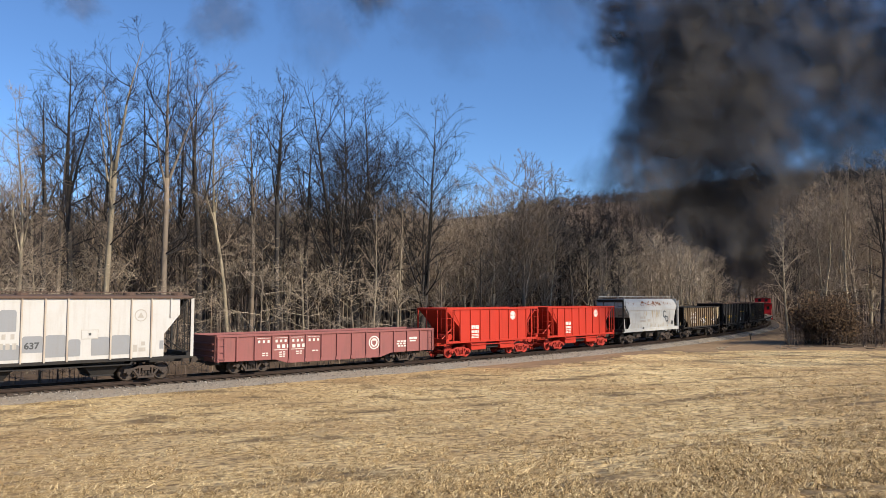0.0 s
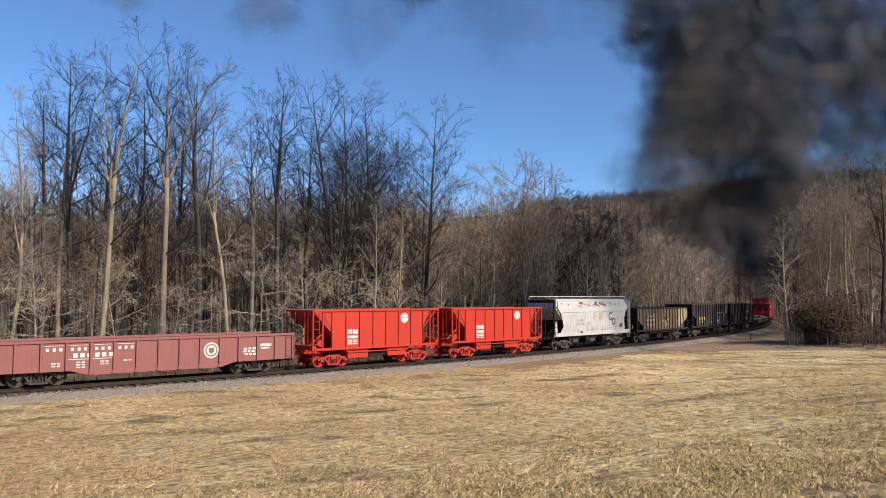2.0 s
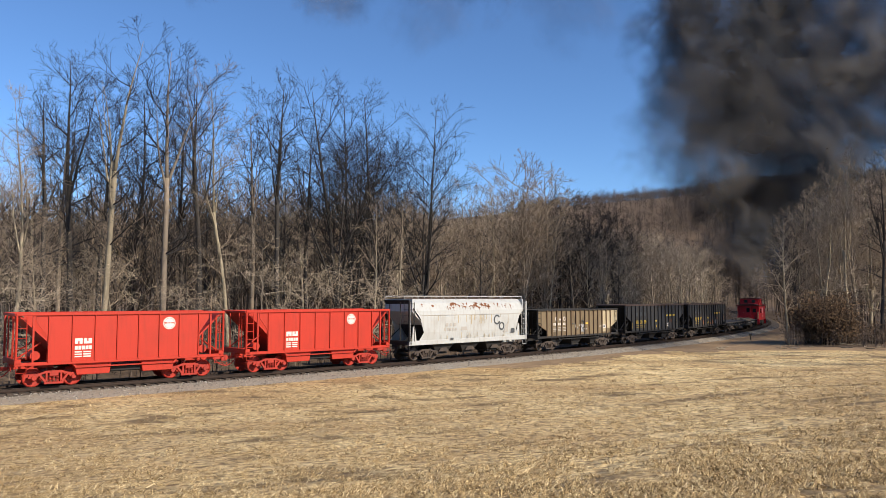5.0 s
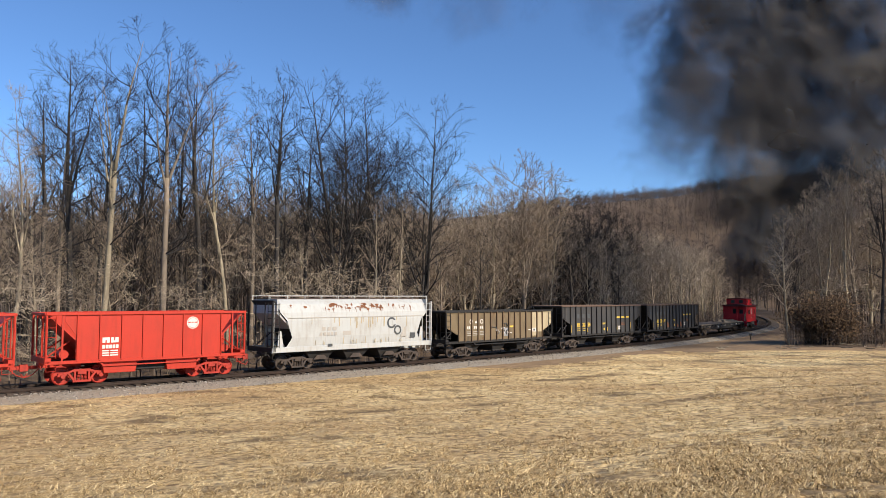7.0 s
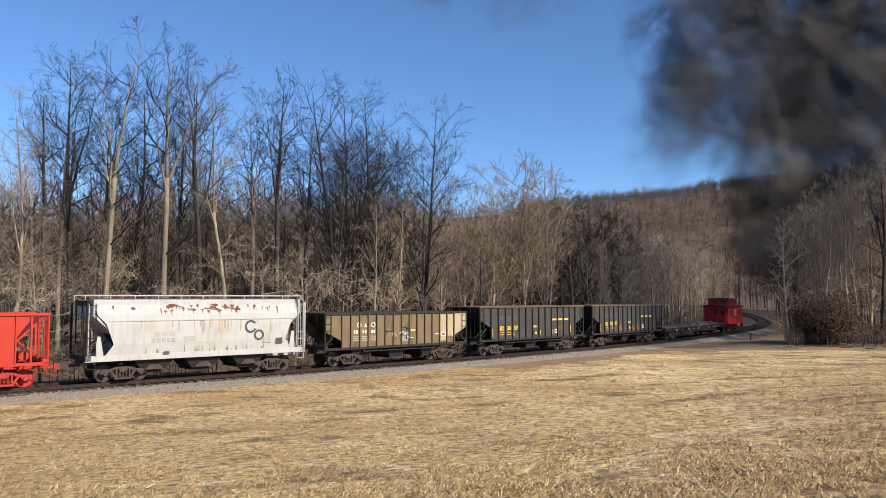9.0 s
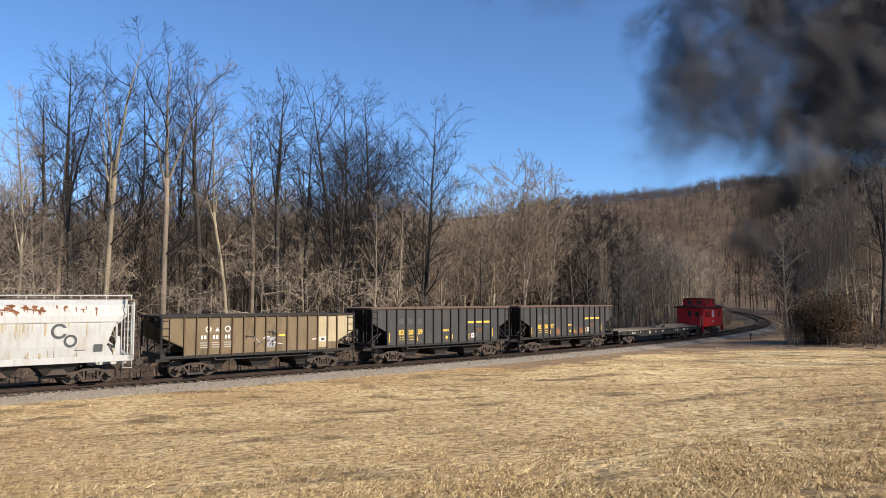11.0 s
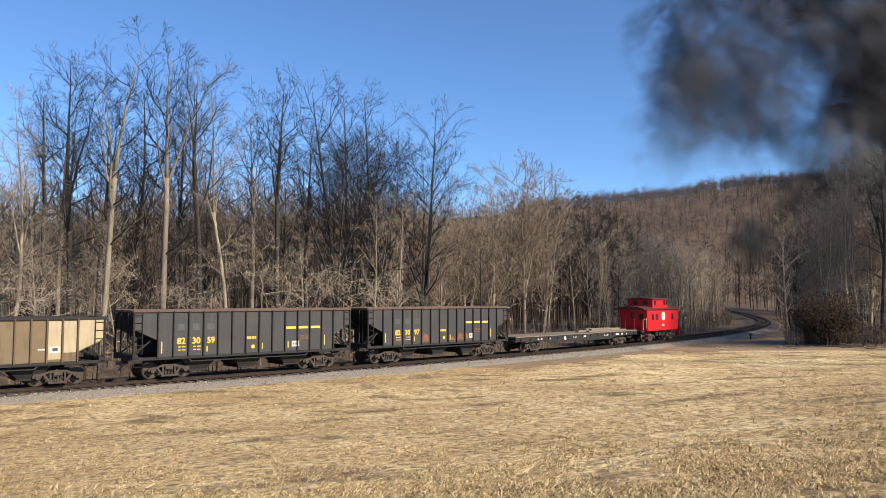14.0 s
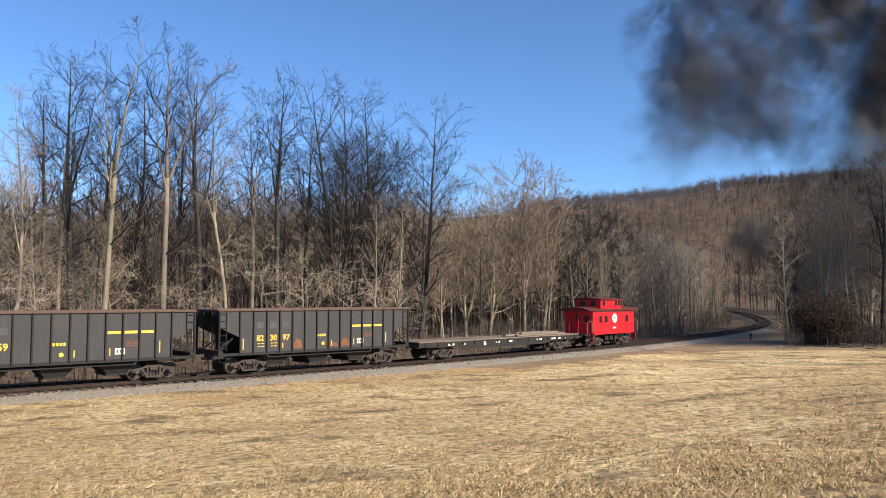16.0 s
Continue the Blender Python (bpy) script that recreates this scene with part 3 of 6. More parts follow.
# gondola --------------------------------------------------------------------
def gondola(s_a, s_b):
    car, L = new_car("gondola", s_a, s_b, "oxide-red steel gondola car with white lettering and an emblem", 2.3)
    z0, z1, h, Y = 0.76, 2.10, L / 2, 1.44
    prof = [(-h, z1), (-h, z0 - 0.02), (-h + 3.6, z0 - 0.05), (-h + 4.4, 0.47), (h - 4.4, 0.47), (h - 3.6, z0 - 0.05), (h, z0 - 0.02), (h, z1)]
    for y in (-Y, Y):
        part("side_sheet", Shape().prism(prof, y - 0.025, y + 0.025), M_OXIDE, car)
        part("top_chord", Shape().box(-h, y - 0.1, z1 - 0.05, h, y + 0.08, z1 + 0.09), M_OXIDE, car, bevel=0.02)
    for x in (-h, h):
        part("end_panel", Shape().box(x - 0.05, -Y, z0, x + 0.05, Y, z1 + 0.05), M_OXIDE_IN, car)
        for z in (1.0, 1.35, 1.7):
            part("end_rib", Shape().box(x - 0.13, -Y + 0.1, z - 0.06, x + 0.13, Y - 0.1, z + 0.06), M_OXIDE_IN, car, bevel=0.03)
    part("floor_sheet", Shape().box(-h, -Y, z0, h, Y, z0 + 0.06), M_OXIDE_IN, car)
    xs = np.linspace(-h + 0.12, h - 0.12, 15)
    ribs(car, xs, z0 - 0.04, z1 - 0.05, M_OXIDE, Y + 0.02, 0.10, 0.11)
    for x in xs[4:11]:
        part("post_foot", Shape().prism([(x - 0.1, 0.5), (x + 0.1, 0.5), (x + 0.06, z0), (x - 0.06, z0)], -Y - 0.09, -Y - 0.02), M_OXIDE, car)
    centre_sill(car, L, z0, M_BLACK)
    for sg in (-1, 1):
        coupler(car, sg * h, M_TRUCK, sg)
        part("end_sill", Shape().box(min(sg * h, sg * h - sg * 0.25), -1.4, z0 - 0.15, max(sg * h, sg * h - sg * 0.25), 1.4, z0), M_BLACK, car, bevel=0.02)
        truck(car, sg * (h - 2.3))
        ladder(car, sg * h - (0.5 if sg > 0 else -0.05), -Y - 0.14, z0 + 0.15, z1 - 0.1, M_OXIDE)
    y = -Y - 0.025
    gap = xs[1] - xs[0]
    # white name in four groups, number and data below
    for k, w in enumerate((3, 3, 3, 3)):
        for j in range(w):
            a = xs[2 + k] + 0.2 + j * 0.29
            on_side(car, "lettering_bar", M_LETTER, a, 1.67, a + 0.13, 1.82, y, "white block lettering")
        on_side(car, "lettering_bar", M_LETTER, xs[2 + k] + 0.14, 1.92, xs[3 + k] - 0.12, 1.94, y)
    bars(car, M_LETTER, xs[3] + 0.3, 1.34, y, (0.2, 0.2, 0.2), 0.12, 0.2)
    bars(car, M_LETTER, xs[4] + 0.2, 1.34, y, (0.2, 0.2, 0.2), 0.12, 0.2)
    bars(car, M_LETTER, xs[3] + 0.1, 1.24, y, (0.9,), 0.1, 0.03)
    bars(car, M_LETTER, xs[4] + 0.1, 1.24, y, (0.9,), 0.1, 0.03)
    for k, z in ((2, 1.06), (3, 1.08), (4, 1.08), (5, 1.08), (3, 0.96), (3, 0.84), (2, 0.94), (4, 0.96)):
        bars(car, M_LETTER, xs[k] + 0.45, z, y, (0.18, 0.14), 0.06, 0.06)
    disc_mark(car, "emblem", M_LETTER, xs[9] + 0.62, 1.40, 0.42, y, "white round emblem")
    disc_mark(car, "emblem_ring", M_OXIDE, xs[9] + 0.62, 1.40, 0.34, y - 0.005, "oxide-red ring in the emblem", 0.27)
    part("emblem_shape", Shape().prism([(xs[9] + 0.62 + a, 1.40 + b) for a, b in ((-0.16, 0.12), (0.16, 0.12), (0.14, -0.08), (0, -0.2), (-0.14, -0.08))], y - 0.013, y - 0.009), M_OXIDE, car)
    for z, x in ((1.2, 0.25), (1.35, 0.3), (1.05, 0.35)):
        bars(car, M_LETTER, xs[11] + x, z, y, (0.2, 0.15, 0.22), 0.08, 0.1)
    bars(car, M_LETTER, xs[12] + 0.2, 1.5, y, (0.32, 0.3), 0.04, 0.14)
    bars(car, M_LETTER, xs[12] + 0.25, 1.36, y, (0.5,), 0.04, 0.08)
    return car


# red open hoppers -----------------------------------------------------------
def red_hopper(s_a, s_b):
    car, L = new_car("hopper_car", s_a, s_b, "bright red two-bay hopper car with white emblem and red trucks", 1.75)
    z0, z1, h, Y = 1.15, 3.43, L / 2, 1.42
    side_sheets(car, L, z0, z1, (0.85, 3.1, 1.35, 2.4), M_RED, Y)
    slopes(car, L, z1, M_RED, 2.6)
    xs = np.linspace(-h + 1.4, h - 1.4, 8)
    ribs(car, xs, z0, z1, M_RED, Y + 0.02, 0.07, 0.06)
    top_chord(car, L, z1, M_RED)
    side_sill(car, L, z0, M_RED, Y)
    for sg in (-1, 1):
        end_frame(car, L, z0, z1, M_RED, sg)
        part("end_cage_post", Shape().box(sg * (h - 0.75) - 0.04, -1.47, z0, sg * (h - 0.75) + 0.04, -1.39, z1), M_RED, car)
        part("air_tank", Shape().tube([(sg * (h - 0.95), -0.9, z0 + 0.32), (sg * (h - 0.95), 0.2, z0 + 0.32)], 0.22, 12), M_RED, car)
    brake_wheel(car, h + 0.12, -0.45, 2.6, M_RED)
    for x in (-1.55, 1.55):
        part("bay_skirt", Shape().prism([(x - 0.85, z0 - 0.08), (x + 0.85, z0 - 0.08), (x + 0.75, 0.5), (x - 0.75, 0.5)], -1.3, 1.3), M_RED, car, "red steel bay cover", bevel=0.02)
    part("bay_frame", Shape().box(-0.75, -1.0, 0.55, 0.75, 1.0, 0.95), M_BLACK, car, "dark dump gear between the bays", bevel=0.03)
    part("gear_shield", Shape().box(-0.7, -1.12, 0.6, 0.75, -1.06, 0.85), M_BLACK, car, "grimy plate")
    centre_sill(car, L, z0, M_BLACK)
    for sg in (-1, 1):
        truck(car, sg * (h - 1.75), True)
    y = -Y - 0.025
    x = xs[1] + 0.12
    for w0, w1, z, hh in ((0, 0.34, 2.0, 0.26), (0.4, 0.76, 2.0, 0.26)):
        on_side(car, "lettering_bar", M_LETTER, x + w0, z, x + w1, z + hh, y, "white block lettering")
    for w0, w1, z, hh in ((0.14, 0.2, 2.0, 0.13), (0.54, 0.6, 2.12, 0.14)):
        on_side(car, "lettering_gap", M_RED, x + w0, z, x + w1, z + hh, y, "", 0.01)
    bars(car, M_LETTER, x, 1.72, y, (0.13, 0.13, 0.13, 0.13, 0.12), 0.03, 0.18, "white number bars")
    for z in (1.58, 1.47, 1.36):
        bars(car, M_LETTER, x, z, y, (0.32, 0.36), 0.06, 0.06)
    disc_mark(car, "emblem", M_LETTER, xs[5] + 0.5, 2.9, 0.32, y, "white round emblem")
    bars(car, M_RED, xs[5] + 0.26, 2.88, y - 0.006, (0.12, 0.08, 0.12), 0.07, 0.07, "red emblem mark")
    disc_mark(car, "emblem_ring", M_RED, xs[5] + 0.5, 2.9, 0.27, y - 0.005, "", 0.25)
    return car


# smooth-sided white covered hopper ------------------------------------------
def smooth_covered_hopper(s_a, s_b):
    car, L = new_car("covered_hopper", s_a, s_b, "chalky white smooth-sided covered hopper car with rust stains and dark logo", 1.9)
    z0, z1, h = 1.15, 4.12, L / 2
    for sg in (-1, 1):
        # bulging side with rounded shoulder, in four strips
        cols = [(-1.40, z0), (-1.5, 1.9), (-1.52, 2.9), (-1.48, 3.35), (-1.25, 3.85), (-0.95, z1)]
        sh = Shape()
        for (ya, za), (yb, zb) in zip(cols, cols[1:]):
            def inset(z):
                return 0.35 + 1.0 * max(0.0, min(1.0, (3.55 - z) / 1.1)) if z > 2.0 else 1.3 - 0.5 * max(0, (1.7 - z) / 0.55)
            a, b = h - inset(za), h - inset(zb)
            i = len(sh.v)
            sh.v += [(-a, sg * -ya, za), (a, sg * -ya, za), (b, sg * -yb, zb), (-b, sg * -yb, zb)]
            sh.f.append((i, i + 1, i + 2, i + 3))
        part("side_sheet", sh, M_WHITE, car)
    part("roof", Shape().prism([(-0.97, z1 - 0.03), (-0.5, z1 + 0.06), (0.5, z1 + 0.06), (0.97, z1 - 0.03)], -h + 0.35, h - 0.35, "x"), M_RUSTCHORD, car, "rusty roof sheet")
    slopes(car, L, z1, M_BLACK, 2.5, 1.2, 1.3)
    for sg in (-1, 1):
        part("end_sheet", Shape().prism([(sg * (h - 0.34), z1), (sg * (h - 0.34), 3.3), (sg * (h - 1.32), 2.4), (sg * (h - 1.4), 2.4), (sg * (h - 0.44), 3.4), (sg * (h - 0.44), z1)], -1.4, 1.4), M_WHITE, car)
        part("end_post", Shape().prism([(sg * (h - 0.15), 3.9), (sg * (h - 0.05), 3.9), (sg * (h - 0.05), z0), (sg * (h - 0.15), z0)], -1.45, -1.36), M_WHITE, car)
        part("end_gusset", Shape().prism([(sg * (h - 0.5), z0), (sg * (h - 0.95), z0), (sg * (h - 0.75), 2.3), (sg * (h - 0.6), 2.3)], -1.2, -1.14), M_WHITE, car)
        end_frame(car, L, z0, z1 - 0.1, M_BLACK if sg < 0 else M_WHITE, sg)
    part("side_sill", Shape().box(-h, -1.48, z0 - 0.08, h, -1.34, z0 + 0.22), M_WHITE, car, bevel=0.015)
    part("side_sill", Shape().box(-h, 1.34, z0 - 0.08, h, 1.48, z0 + 0.22), M_WHITE, car, bevel=0.015)
    part("waist_seam", Shape().box(-h + 1.0, -1.545, 3.02, h - 0.7, -1.505, 3.06), M_LETTER_GREY, car, "dark weld seam")
    for y in (-0.98, 0.98):
        part("roof_rail", Shape().tube([(-h, y, z1 + 0.2), (h, y, z1 + 0.2)], 0.03, 6), M_WHITE, car)
        for x in np.linspace(-h + 0.05, h - 0.05, 11):
            part("rail_post", Shape().tube([(x, y, z1 - 0.04), (x, y, z1 + 0.2)], 0.025, 5), M_WHITE, car)
    part("running_board", Shape().box(-h, -0.3, z1 + 0.15, h, 0.3, z1 + 0.19), M_RUSTCHORD, car)
    for x in (-2.6, 0, 2.6):
        bay(car, x, 2.2, z0 - 0.02, M_BLACK, 0.42)
        part("gate_pan", Shape().prism([(x - 0.5, 0.55), (x + 0.5, 0.55), (x + 0.25, 0.8), (x - 0.25, 0.8)], -1.25, -1.2), M_TRUCK, car, "grimy outlet cover")
    centre_sill(car, L, z0, M_BLACK)
    for sg in (-1, 1):
        truck(car, sg * (h - 1.9))
    y = -1.52
    rng = random.Random(5)
    # rust stains below the roof edge, each with a run of drips
    for k in range(46):
        x = rng.gauss(0.9, 0.75) if k < 28 else rng.uniform(-4.8, 4.8)
        if k < 7:
            x = rng.gauss(-1.4, 0.35)
        z = rng.uniform(3.5, 3.84)
        w, hh = rng.uniform(0.05, 0.28) * (1 if k < 28 else 0.6), rng.uniform(0.03, 0.12)
        slope = 0.23 / 0.5
        yy = -1.48 + (z - 3.35) * slope
        sh = Shape()
        pts = [(x + w * math.cos(a) * rng.uniform(0.5, 1), z + hh * math.sin(a) * rng.uniform(0.4, 1)) for a in np.linspace(0, 6.28, 11, endpoint=False)]
        sh.v = [(px, yy - 0.014 + (pz - z) * slope, pz) for px, pz in pts]
        sh.f = [tuple(range(11))]
        part("rust_stain", sh, M_RUST, car, "bare rust stain")
        run = rng.uniform(0.08, 0.26)
        dw = rng.uniform(0.01, 0.045)
        dr = Shape()
        dr.v = [(x - dw, yy - 0.012, z), (x + dw, yy - 0.012, z), (x + dw * 0.4, yy - 0.012 - run * slope, z - run), (x - dw * 0.4, yy - 0.012 - run * slope, z - run)]
        dr.f = [(0, 1, 2, 3)]
        part("rust_drip", dr, M_RUST, car)
    for k in range(22):
        x = rng.gauss(0.9, 0.9) if k < 12 else rng.uniform(-4.0, 4.2)
        on_side(car, "rust_streak", M_TAN_PALE, x, rng.uniform(2.3, 2.8), x + rng.uniform(0.02, 0.09), 3.0, y, "thin rust streak")
        on_side(car, "grime_streak", M_TAN_PALE, x * 1.7, 1.4, x * 1.7 + rng.uniform(0.015, 0.06), rng.uniform(1.5, 1.9), y + 0.04, "thin grime streak")
    disc_mark(car, "logo_ring", M_LETTER_DARK, 2.55, 2.62, 0.36, y, "dark worn logo ring", 0.24)
    disc_mark(car, "logo_ring", M_LETTER_DARK, 3.05, 2.15, 0.30, y - 0.002, "dark worn logo ring", 0.19)
    part("logo_tail", Shape().prism([(3.25, 1.7), (3.75, 1.7), (3.78, 2.45), (3.5, 2.2)], y - 0.008, y - 0.004), M_LETTER_GREY, car, "grey worn logo shape")
    on_side(car, "logo_gap", M_WHITE, 2.62, 2.5, 2.95, 2.78, y, "", 0.012)
    bars(car, M_LETTER_GREY, -2.7, 2.25, y, (0.25, 0.22, 0.28), 0.14, 0.22)
    bars(car, M_LETTER_GREY, -2.85, 1.95, y, (0.18, 0.18, 0.18, 0.18, 0.18), 0.08, 0.2)
    on_side(car, "data_panel", M_LETTER_GREY, -1.2, 1.95, -0.6, 2.2, y)
    on_side(car, "data_panel", M_LETTER_DARK, 4.1, 1.62, 4.5, 1.95, y)
    on_side(car, "route_panel", M_LETTER_DARK, -2.25, 1.3, -1.95, 1.46, y)
    return car


# tan and black open hoppers --------------------------------------------------
def coal_hopper(s_a, s_b, z1, sheet, post, label, n_posts, pale=False):
    car, L = new_car("hopper_car", s_a, s_b, label, 2.0)
    z0, h, Y = 1.12, L / 2, 1.42
    cut = (0.02, z0 + 0.62 * (z1 - z0), 1.25, z0 + 0.38 * (z1 - z0)) if not pale else (0.05, z0 + 0.5 * (z1 - z0), 1.25, z0 + 0.22 * (z1 - z0))
    side_sheets(car, L, z0, z1, cut, sheet, Y)
    slopes(car, L, z1, M_BLACK, 3.0)
    xs = np.linspace(-h + 1.25, h - 1.25, n_posts)
    ribs(car, xs, z0, z1, post, Y + 0.02, 0.10, 0.075)
    top_chord(car, L, z1, M_RUSTCHORD if not pale else M_BLACK)
    side_sill(car, L, z0, M_BLACK, Y)
    for sg in (-1, 1):
        end_frame(car, L, z0, z1, M_BLACK, sg)
        part("end_stay", Shape().tube([(sg * (h - 0.1), -1.3, z0 + 0.15), (sg * (h - 0.9), -1.3, z0 + 0.85)], 0.045, 6), M_BLACK, car)
    brake_wheel(car, h + 0.12, 0.4, 2.3, M_TRUCK)
    for x in (-2.9, -0.1, 2.7):
        bay(car, x, 2.0, z0 - 0.05, M_BLACK)
    centre_sill(car, L, z0, M_BLACK)
    for sg in (-1, 1):
        truck(car, sg * (h - 2.0))
    return car, xs, -Y - 0.025, z0, h


def tan_hopper(s_a, s_b):
    car, xs, y, z0, h = coal_hopper(s_a, s_b, 3.22, M_TAN, M_TAN_POST, "faded tan three-bay hopper car with dark posts and graffiti", 15, True)
    z1 = 3.22
    for a, b in ((-h + 0.1, xs[0] - 0.06), (xs[-1] + 0.06, h - 0.1)):
        lo, hi = (2.2, 1.66) if a < 0 else (1.66, 2.2)
        part("end_side_panel", Shape().prism([(a, z1 - 0.06), (a, lo), (b, hi), (b, z1 - 0.06)], y - 0.012, y - 0.002), M_TAN if a < 0 else M_TAN_PALE, car, "rust-stained tan panel" if a < 0 else "pale cream panel")
    for k in (12, 13):
        on_side(car, "pale_panel", M_TAN_PALE, xs[k] + 0.06, 1.3 if k == 12 else 1.6, xs[k + 1] - 0.06 if k < 14 else h, 3.1, y, "pale cream panel")
    gap = xs[1] - xs[0]
    disc_mark(car, "logo_ring", M_LETTER, xs[1] + 0.65, 2.52, 0.17, y, "white letter shape", 0.11)
    part("logo_mark", Shape().prism([(xs[2] + 0.35, 2.4), (xs[2] + 0.6, 2.4), (xs[2] + 0.48, 2.62)], y - 0.008, y - 0.004), M_LETTER, car)
    disc_mark(car, "logo_ring", M_LETTER, xs[3] + 0.4, 2.52, 0.17, y, "white letter shape", 0.11)
    for k in (1, 2, 3):
        bars(car, M_LETTER, xs[k] + 0.24, 2.0, y, (0.12, 0.12), 0.06, 0.2, "white number bars")
        for z in (1.78, 1.66, 1.54):
            bars(car, M_LETTER_GREY, xs[k] + 0.2, z, y, (0.42,), 0.1, 0.05)
    rng = random.Random(3)
    for k in range(12):
        x = xs[5] + 0.12 + rng.uniform(0, 2.0)
        z = rng.uniform(1.45, 2.05)
        pts = [(x, y - 0.03, z), (x + rng.uniform(-0.15, 0.3), y - 0.03, z + rng.uniform(0.1, 0.35)), (x + rng.uniform(0.1, 0.5), y - 0.03, z + rng.uniform(-0.1, 0.3))]
        part("graffiti_stroke", Shape().tube(pts, 0.03, 4), M_LETTER_DARK if k % 3 else M_LETTER, car, "dark graffiti stroke" if k % 3 else "white graffiti stroke")
    on_side(car, "graffiti_fill", M_GREYPATCH, xs[7] + 0.07, 1.4, xs[8] - 0.07, 2.0, y, "grey graffiti patch")
    bars(car, M_YELLOW, xs[8] + 0.12, 2.02, y, (0.42,), 0.1, 0.12, "yellow stencil bar")
    on_side(car, "placard", M_LETTER, xs[12] + 0.12, 1.62, xs[12] + 0.58, 1.9, y - 0.01, "white placard")
    on_side(car, "placard_mark", M_LETTER_DARK, xs[12] + 0.24, 1.68, xs[12] + 0.48, 1.84, y - 0.012)
    bars(car, M_LETTER, xs[11] + 0.3, 1.75, y, (0.3,), 0.1, 0.06)
    return car


def black_hopper(s_a, s_b, number, rusty):
    car, xs, y, z0, h = coal_hopper(s_a, s_b, 3.52, M_HOPBLACK, M_BLACK,
                                    "faded black three-bay hopper car with yellow numbers" + (" and rust-red patches" if rusty else ""), 14)
    zc = 1.80
    for k, pair in enumerate(number):
        letters(car, pair, 0.45, xs[1 + k] + 0.42, zc, y, M_YELLOW, "yellow car number")
    for k in (0, 1, 2):
        on_side(car, "faded_patch", M_LETTER_DARK, xs[1 + k] + 0.2, 2.5, xs[2 + k] - 0.2, 2.85, y, "painted-out dark patch")
    for k in (9, 10, 11):
        on_side(car, "stripe", M_YELLOW, xs[k] + 0.08, 2.42, xs[k + 1] - 0.1, 2.56, y, "yellow stripe")
    for k, z, hh in ((0, 1.35, 0.75), (3, 1.35, 0.36), (7, 1.35, 0.42), (9, 1.35, 0.45), (12, 1.4, 0.75)):
        on_side(car, "index_mark", M_YELLOW, xs[k] + 0.18, z, xs[k] + 0.24, z + hh * 0.8, y, "yellow index mark")
    bars(car, M_YELLOW, xs[6] + 0.05, 1.92, y, (0.12, 0.12, 0.12, 0.1), 0.04, 0.15, "small yellow letter bars")
    disc_mark(car, "round_mark", M_YELLOW, xs[6] + 0.45, 1.5, 0.11, y, "small yellow disc")
    on_side(car, "placard", M_LETTER, xs[9] + 0.45, 1.4, xs[9] + 0.93, 1.72, y, "white placard")
    for a in (0.53, 0.68, 0.8):
        on_side(car, "placard_mark", M_LETTER_DARK, xs[9] + a, 1.48, xs[9] + a + 0.07, 1.64, y, "", 0.012)
    for k in (2, 3):
        for z in (1.62, 1.46):
            bars(car, M_YELLOW, xs[k] - 0.55, z, y, (0.14, 0.2), 0.06, 0.05, "small yellow data bars")
    for z in (1.8, 1.9, 2.0):
        bars(car, M_RUST, xs[10] + 0.15, z, y, (0.3, 0.25), 0.05, 0.05, "faded data bars")
    if rusty:
        for k, hh in ((4, 0.55), (7, 0.25), (8, 0.5)):
            pts = [(xs[k] + 0.1, 1.3), (xs[k + 1] - 0.1, 1.3), (xs[k + 1] - 0.25, 1.3 + hh * 0.8), (xs[k] + 0.3, 1.3 + hh), (xs[k] + 0.12, 1.3 + hh * 0.5)]
            part("rust_patch", Shape().prism(pts, y - 0.007, y - 0.003), M_RUST, car, "rust-red patch")
    return car


